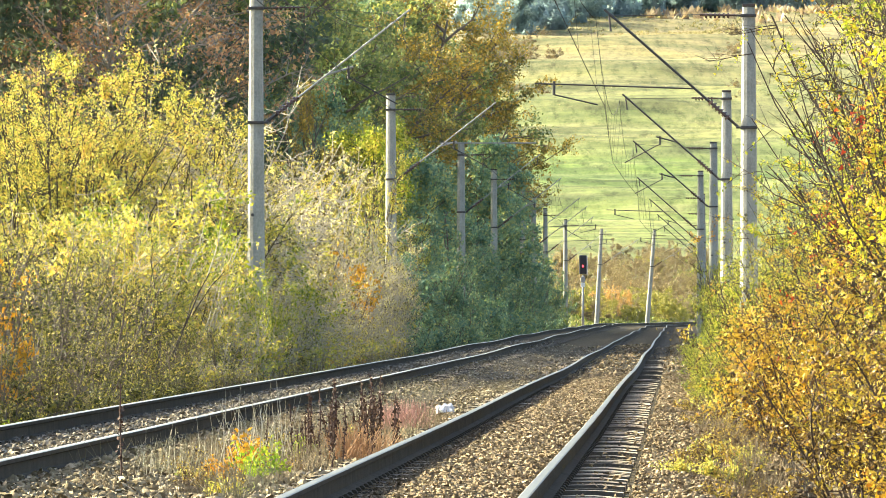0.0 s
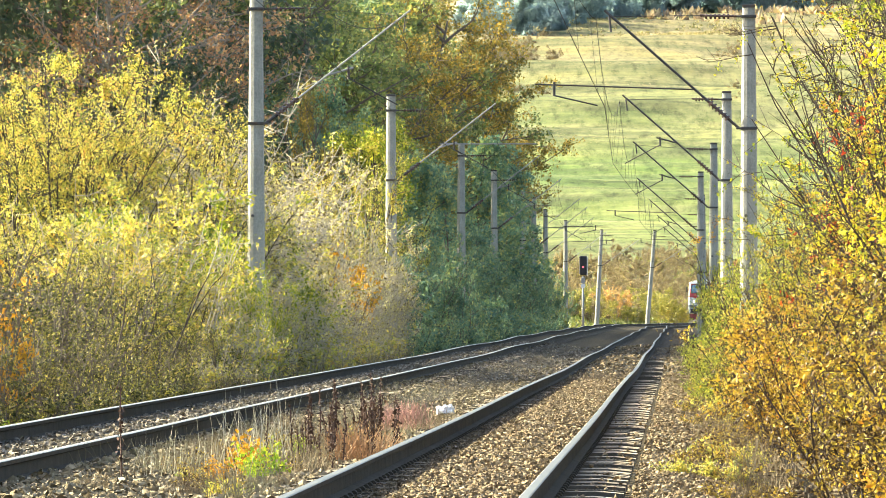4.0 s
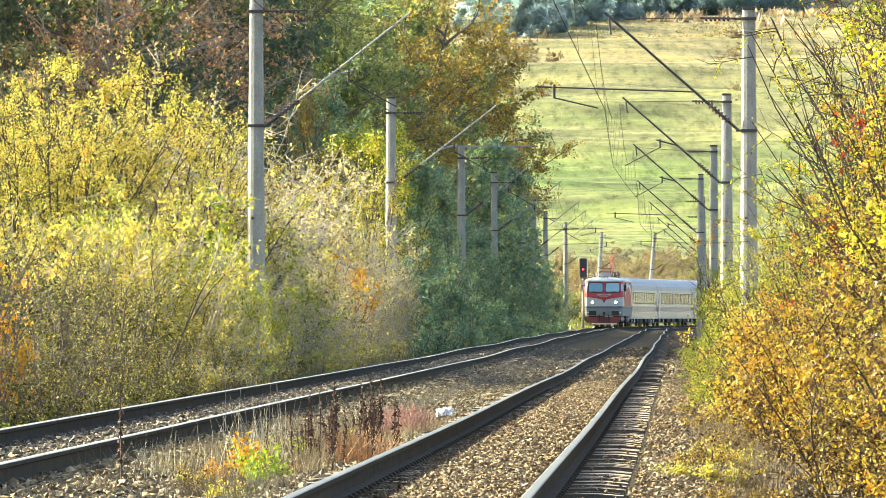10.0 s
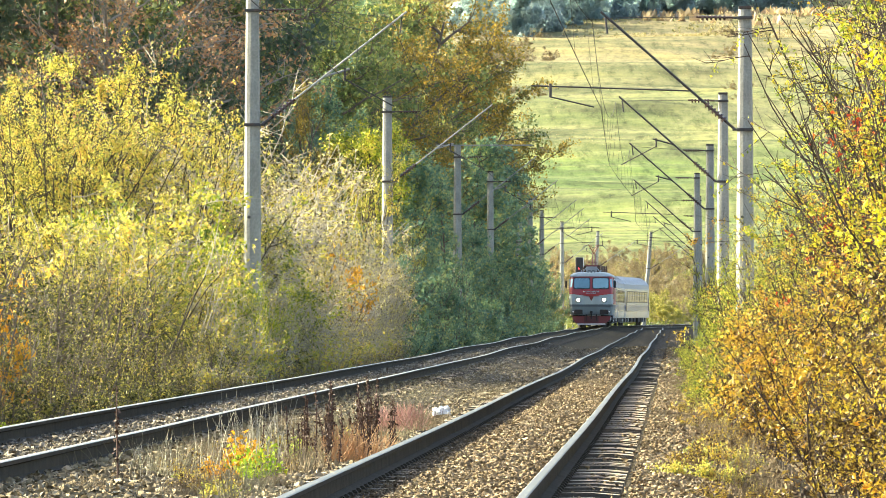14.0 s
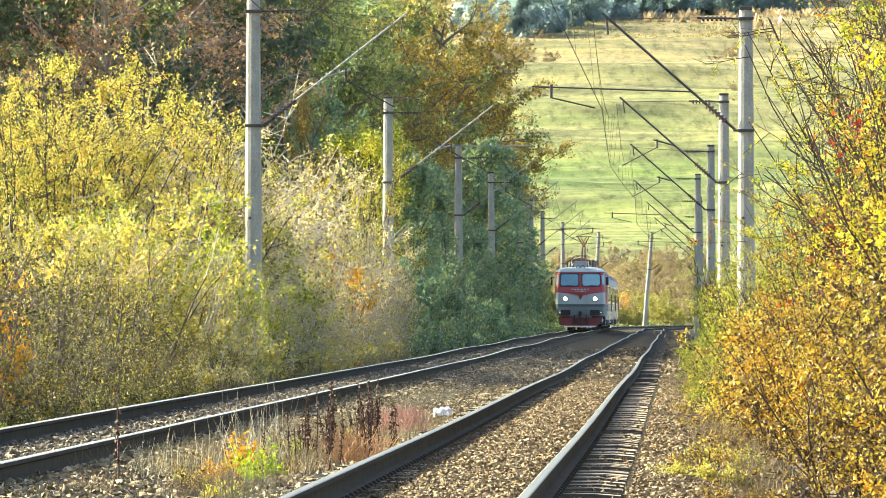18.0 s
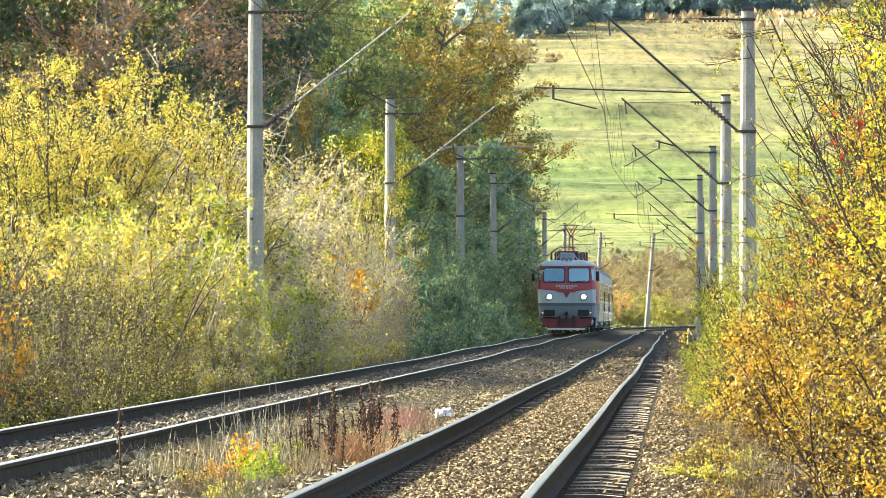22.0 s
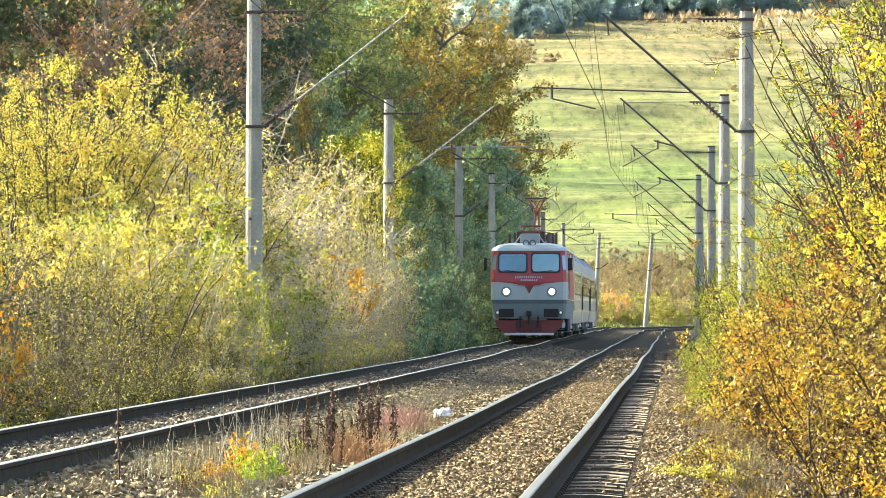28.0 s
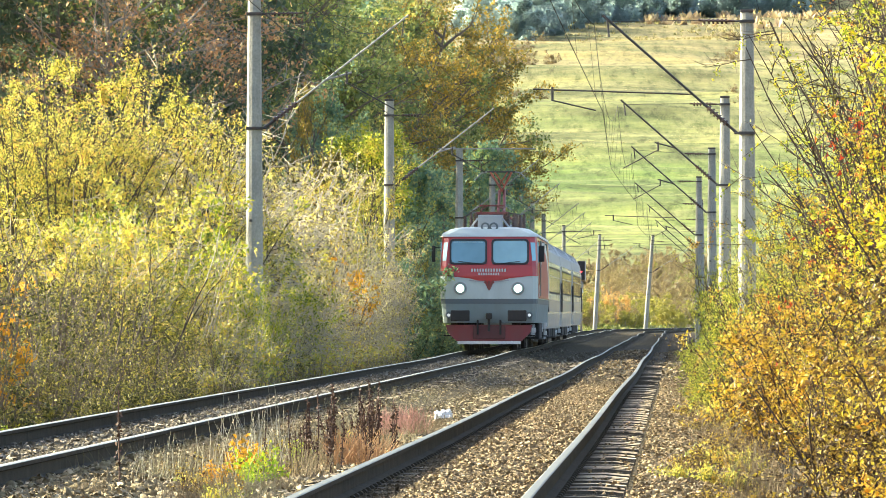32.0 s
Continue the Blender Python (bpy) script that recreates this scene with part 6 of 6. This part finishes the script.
        # lamps
        ring = part("headlamp", rod((s * 0.89, y0 - 0.07, 1.92), (s * 0.89, y0 + 0.03, 1.92), 0.195, 0.21, 20), GALV, t, "round chrome headlamp")
        part("headlamp_lens", rod((s * 0.89, y0 - 0.078, 1.92), (s * 0.89, y0 - 0.066, 1.92), 0.115, 0.125, 20), LAMP, ring, "glowing headlamp lens")
        part("headlamp_rim", rod((s * 0.89, y0 - 0.074, 1.92), (s * 0.89, y0 - 0.064, 1.92), 0.16, 0.17, 20), CABGLASS, ring)
        mk = part("marker_lamp", rod((s * 1.24, y0 - 0.06, 1.10), (s * 1.24, y0 + 0.02, 1.10), 0.10, 0.11, 14), DARKGREY, t)
        part("marker_lens", rod((s * 1.24, y0 - 0.068, 1.10), (s * 1.24, y0 - 0.058, 1.10), 0.05, 0.05, 14), SMALL_LAMP, mk, "small glowing marker lamp")
        # buffers
        bf = part("buffer", box(s * 0.875 - 0.29, s * 0.875 + 0.29, 0.0, 0.06, 0.92, 1.25, 0.025), SOOT, t, "wide black buffer plate")
        part("buffer_shank", rod((s * 0.875, 0.05, 1.07), (s * 0.875, y0, 1.07), 0.11, 0.14, 12), SOOT, bf)
        part("step", box(s * 1.30 - 0.12, s * 1.30 + 0.12, y0 + 0.35, y0 + 0.6, 0.45, 0.49), SOOT, t)
        part("hose", rod((s * 0.35, y0 - 0.08, 0.95), (s * 0.35, y0 - 0.1, 0.5), 0.03), SOOT, t)
    part("coupling_hook", box(-0.09, 0.09, 0.2, y0, 0.98, 1.16, 0.02), SOOT, t)
    part("draw_gear", rod((0, 0.3, 1.05), (0, 0.28, 0.6), 0.04), SOOT, t)
    # red plough with a pale strip
    part("plough", prism([(-1.34, 0.80), (1.34, 0.80), (1.26, 0.55), (1.0, 0.30), (-1.0, 0.30), (-1.26, 0.55)], y0 - 0.05, y0 + 0.08), PLOUGH_RED, t, "dull red snow plough")
    part("plough_strip", box(-0.97, 0.97, y0 - 0.07, y0 - 0.052, 0.21, 0.30), WHITE, t, "white edge strip")
    part("plough_brace", box(-0.5, 0.5, y0 - 0.075, y0 - 0.052, 0.36, 0.78, 0.02), PLOUGH_DARK, t, "darker red middle plate")
    # unreadable rows of figures on the nose
    x = -0.55
    while x < 0.55:
        wdt = 0.045
        part("figure_bar", box(x, x + wdt, y0 - 0.006, y0 + 0.034, 2.44, 2.53), PALE, t)
        x += 0.085
    x = -0.33
    while x < 0.33:
        part("figure_bar", box(x, x + 0.04, y0 - 0.012, y0 + 0.016, 2.335, 2.405), PALE, t)
        x += 0.075
    # roof gear
    part("roof_box", box(-0.38, 0.38, 1.5, 2.6, 3.78, 4.20, 0.03), MIDGREY, t, "grey roof equipment box")
    for sx in (-0.13, 0.13):
        a = np.arange(16) * math.pi / 8
        q = np.arange(6) * math.pi / 3
        A, Q = np.meshgrid(a, q, indexing="ij")
        rr = 0.11 + 0.03 * np.cos(Q)
        V = np.stack([sx + rr * np.cos(A), 1.0 + 0.03 * np.sin(Q), 3.83 + rr * np.sin(A)], -1).reshape(-1, 3)
        F = [[i * 6 + j, i * 6 + (j + 1) % 6, (i + 1) % 16 * 6 + (j + 1) % 6, (i + 1) % 16 * 6 + j] for i in range(16) for j in range(6)]
        child("horn_ring", fast_mesh("horn_ring", V, F, [DARKGREY], smooth=True), t)
    panto_w(t, 4.4, False)
    panto_w(t, 14.8, True)
    for i in range(5):
        yy = 6.6 + i * 1.5
        part("roof_vent", box(-0.8, 0.8, yy, yy + 1.1, 3.78, 3.98, 0.05), MIDGREY, t)
    # insulators and cable gear round the equipment box
    for x, yy, top in [(0.55, 2.2, 4.28), (0.72, 1.9, 4.22), (0.92, 2.1, 4.2), (1.02, 3.0, 4.26), (-0.6, 2.2, 4.24), (-0.82, 2.9, 4.2), (0.5, 3.3, 4.3), (-0.5, 3.3, 4.3)]:
        post = part("roof_insulator", rod((x, yy, 3.6), (x, yy, top), 0.045, 0.04, 8), INSULATOR, t, "brown ribbed roof insulator")
        for k in range(5):
            zz = 3.82 + k * (top - 3.86) / 5
            part("insulator_disc", rod((x, yy, zz), (x, yy, zz + 0.045), 0.075, 0.055, 10), INSULATOR, post)
    part("roof_cable", rod((0.55, 2.2, 4.28), (0.92, 2.1, 4.21), 0.018), DARK_STEEL, t)
    part("roof_cable", rod((0.92, 2.1, 4.21), (1.02, 3.0, 4.27), 0.018), DARK_STEEL, t)
    part("roof_cable", rod((-0.6, 2.2, 4.25), (-0.5, 3.3, 4.31), 0.018), DARK_STEEL, t)
    for sx in (-1, 1):
        part("box_stay", rod((sx * 0.38, 1.55, 4.1), (sx * 0.62, 1.6, 3.78), 0.03), MIDGREY, t)
        part("roof_walkway", box(sx * 1.02 - 0.16, sx * 1.02 + 0.16, 3.6, 16.0, 3.70, 3.735), MIDGREY, t)
    for i in range(5):
        part("roof_insulator", rod((0.75, 2.9 + i * 2.2, 3.7), (0.75, 2.9 + i * 2.2, 4.25), 0.07, 0.05, 8), INSULATOR, t)
    part("roof_bus_bar", rod((0.75, 2.8, 4.26), (0.75, 12, 4.26), 0.02), DARK_STEEL, t)
    for s in (-1, 1):
        part("side_panel", prism([(y0 + 1.2, 1.62), (y1 - 1.2, 1.62), (y1 - 1.2, 2.29), (y0 + 0.9, 2.29)], s * 1.47, s * 1.508, "x"), RED, t, "red lower side panel")
        # long white arch painted over the red side, with a warmer red field inside it
        arc = [math.pi * i / 20 for i in range(21)]
        outer = [(9.9 - 7.6 * math.cos(a), 1.66 + 1.78 * math.sin(a)) for a in arc]
        inner = [(9.9 - 6.5 * math.cos(a), 1.66 + 1.46 * math.sin(a)) for a in arc]
        part("white_arch", prism(outer, s * 1.47, s * 1.513, "x"), WHITE, t, "white painted arch")
        part("red_field", prism(inner, s * 1.475, s * 1.518, "x"), FIELD_RED, t, "bright red field inside the arch")
        for i in range(3):
            part("side_grille", prism([(4.6 + i * 4.4, 3.22), (5.6 + i * 4.4, 3.22), (5.6 + i * 4.4, 3.44), (4.6 + i * 4.4, 3.44)], s * 1.44, s * 1.523, "x"), DARKGREY, t)
        part("battery_box", box(s * 1.1 - 0.3, s * 1.1 + 0.3, 8.0, 11.8, 0.35, 0.86, 0.04), SOOT, t)
    ws = bogie(t, 4.75, 4.35, 0.625, 3) + bogie(t, LOCO_LEN - 4.75, 4.35, 0.625, 3)
    return t, ws


def coach_parts(t, glass):
    y0, y1 = 0.3, COACH_LEN - 0.3
    def shell(z0, z1, w0, w1, mat, nm, lab=""):
        part(nm, hull([(z0, w0, 0, 0.08), (z1, w1, 0, 0.08)], y0, y1), mat, t, lab)
    shell(0.62, 1.13, 1.37, 1.41, SILVER, "lower_body", "silver lower side")
    shell(1.133, 1.21, 1.415, 1.415, COACHWHITE, "stripe", "white stripe")
    shell(1.213, 1.62, 1.415, 1.415, COACHBLUE, "waist_band", "blue grey waist band")
    shell(1.623, 1.71, 1.415, 1.415, COACHWHITE, "stripe", "white stripe")
    shell(1.713, 2.92, 1.415, 1.40, COACHWHITE, "window_band", "white window band")
    part("roof", hull([(2.923, 1.405, 0, 0.08), (3.3, 1.35, 0, 0.1), (3.65, 1.12, 0.03, 0.14), (3.88, 0.72, 0.05, 0.2), (3.96, 0.25, 0.06, 0.2)], y0, y1), COACHROOF, t, "grey ribbed roof")
    for s in (-1, 1):
        for i in range(12):
            a = 2.3 + i * 1.82
            w = part("window", prism([(a, 1.84), (a + 1.36, 1.84), (a + 1.36, 2.76), (a, 2.76)], s * 1.38, s * 1.424, "x"), RUBBER, t)
            part("pane", prism([(a + 0.06, 1.90), (a + 1.30, 1.90), (a + 1.30, 2.70), (a + 0.06, 2.70)], s * 1.385, s * 1.43, "x"), glass, w)
            part("vent_bar", prism([(a + 0.06, 2.42), (a + 1.30, 2.42), (a + 1.30, 2.455), (a + 0.06, 2.455)], s * 1.39, s * 1.436, "x"), SILVER, w)
        for a in (0.75, COACH_LEN - 1.6):
            d = part("door", prism([(a, 0.7), (a + 0.85, 0.7), (a + 0.85, 2.9), (a, 2.9)], s * 1.36, s * 1.426, "x"), SILVER, t)
            part("door_window", prism([(a + 0.2, 1.85), (a + 0.65, 1.85), (a + 0.65, 2.65), (a + 0.2, 2.65)], s * 1.39, s * 1.431, "x"), glass, d)
            part("hand_rail", rod((s * 1.45, a - 0.08, 1.2), (s * 1.45, a - 0.08, 2.3), 0.018), SOOT, d)
            part("step", box(s * 1.3 - 0.1, s * 1.3 + 0.1, a, a + 0.8, 0.36, 0.40), SOOT, t)
        for a in (7.0, 10.2, 14.5, 17.5):
            part("equipment_box", box(s * 1.05 - 0.28, s * 1.05 + 0.28, a, a + 2.1, 0.3, 0.9, 0.04), SOOT, t)
    part("underframe", box(-1.2, 1.2, 0.5, COACH_LEN - 0.5, 0.78, 0.95), SOOT, t)
    for a, b in ((0.0, 0.3), (COACH_LEN - 0.3, COACH_LEN)):
        part("gangway", box(-0.6, 0.6, a, b, 1.1, 3.3, 0.05), RUBBER, t)
        for s in (-1, 1):
            part("buffer", rod((s * 0.875, a, 1.06), (s * 0.875, b, 1.06), 0.2, 0.2, 14), SOOT, t)
    for i in range(9):
        part("roof_rib", prism([(-1.36, 3.3), (-1.13, 3.67), (-0.72, 3.91), (0, 3.99), (0.72, 3.91), (1.13, 3.67), (1.36, 3.3), (1.3, 3.28), (0, 3.9), (-1.3, 3.28)], 2.2 + i * 2.7, 2.26 + i * 2.7), COACHROOF, t)
    return bogie(t, 3.7, 2.5, 0.46, 2) + bogie(t, COACH_LEN - 3.7, 2.5, 0.46, 2)


loco, loco_wheels = locomotive()
COACH = "silver passenger coach with a blue grey band and dark windows"
first = thing("passenger_coach", label=COACH, category="coach", group="coaches of the train")
coach_parts(first, PALEGLASS)
tagged(first, "silver passenger coach with pale reflecting windows coupled behind the locomotive")
second = thing("passenger_coach", label=COACH, category="coach", group="coaches of the train")
coach_parts(second, COACHGLASS)
coaches = [first, second, copy_thing(second, Matrix.Identity(4))]

SPEED, END_S = 14.0, 205.0   # metres a second; where the nose stands at the end of the clip


def ride(s, length):
    """The pose of a vehicle whose nose is s metres along the far track."""
    a, b = s + length * 0.18, s + length * 0.82
    xa, ya, _ = along(a, LEFT)
    xb, yb, _ = along(b, LEFT)
    d = Vector((xb - xa, yb - ya)).normalized()
    return pose(xa - d.x * length * 0.18, ya - d.y * length * 0.18, rail_level(s + length / 2, LEFT), 0, 0, -math.degrees(math.atan2(d.x, d.y)))


def motions():
    times = [0.5 * i for i in range(65)]
    walk(loco, [(t, ride(END_S + SPEED * (32.0 - t), LOCO_LEN)) for t in times])
    for i, c in enumerate(coaches):
        walk(c, [(t, ride(END_S + SPEED * (32.0 - t) + LOCO_LEN + i * COACH_LEN, COACH_LEN)) for t in times])
    for w, ya, r in loco_wheels:
        rows = [(k / 15.0, pose(0, ya, r, math.degrees(SPEED * k / 15.0 / r), 0, 0)) for k in range(481)]
        walk(w, rows)
    for c in coaches:
        for w in [p for p in c.children if p.name.startswith("wheelset")]:
            ya, r = w.location.y, w.location.z
            walk(w, [(k / 20.0, pose(0, ya, r, math.degrees(SPEED * k / 20.0 / r), 0, 0)) for k in range(641)])


motions()
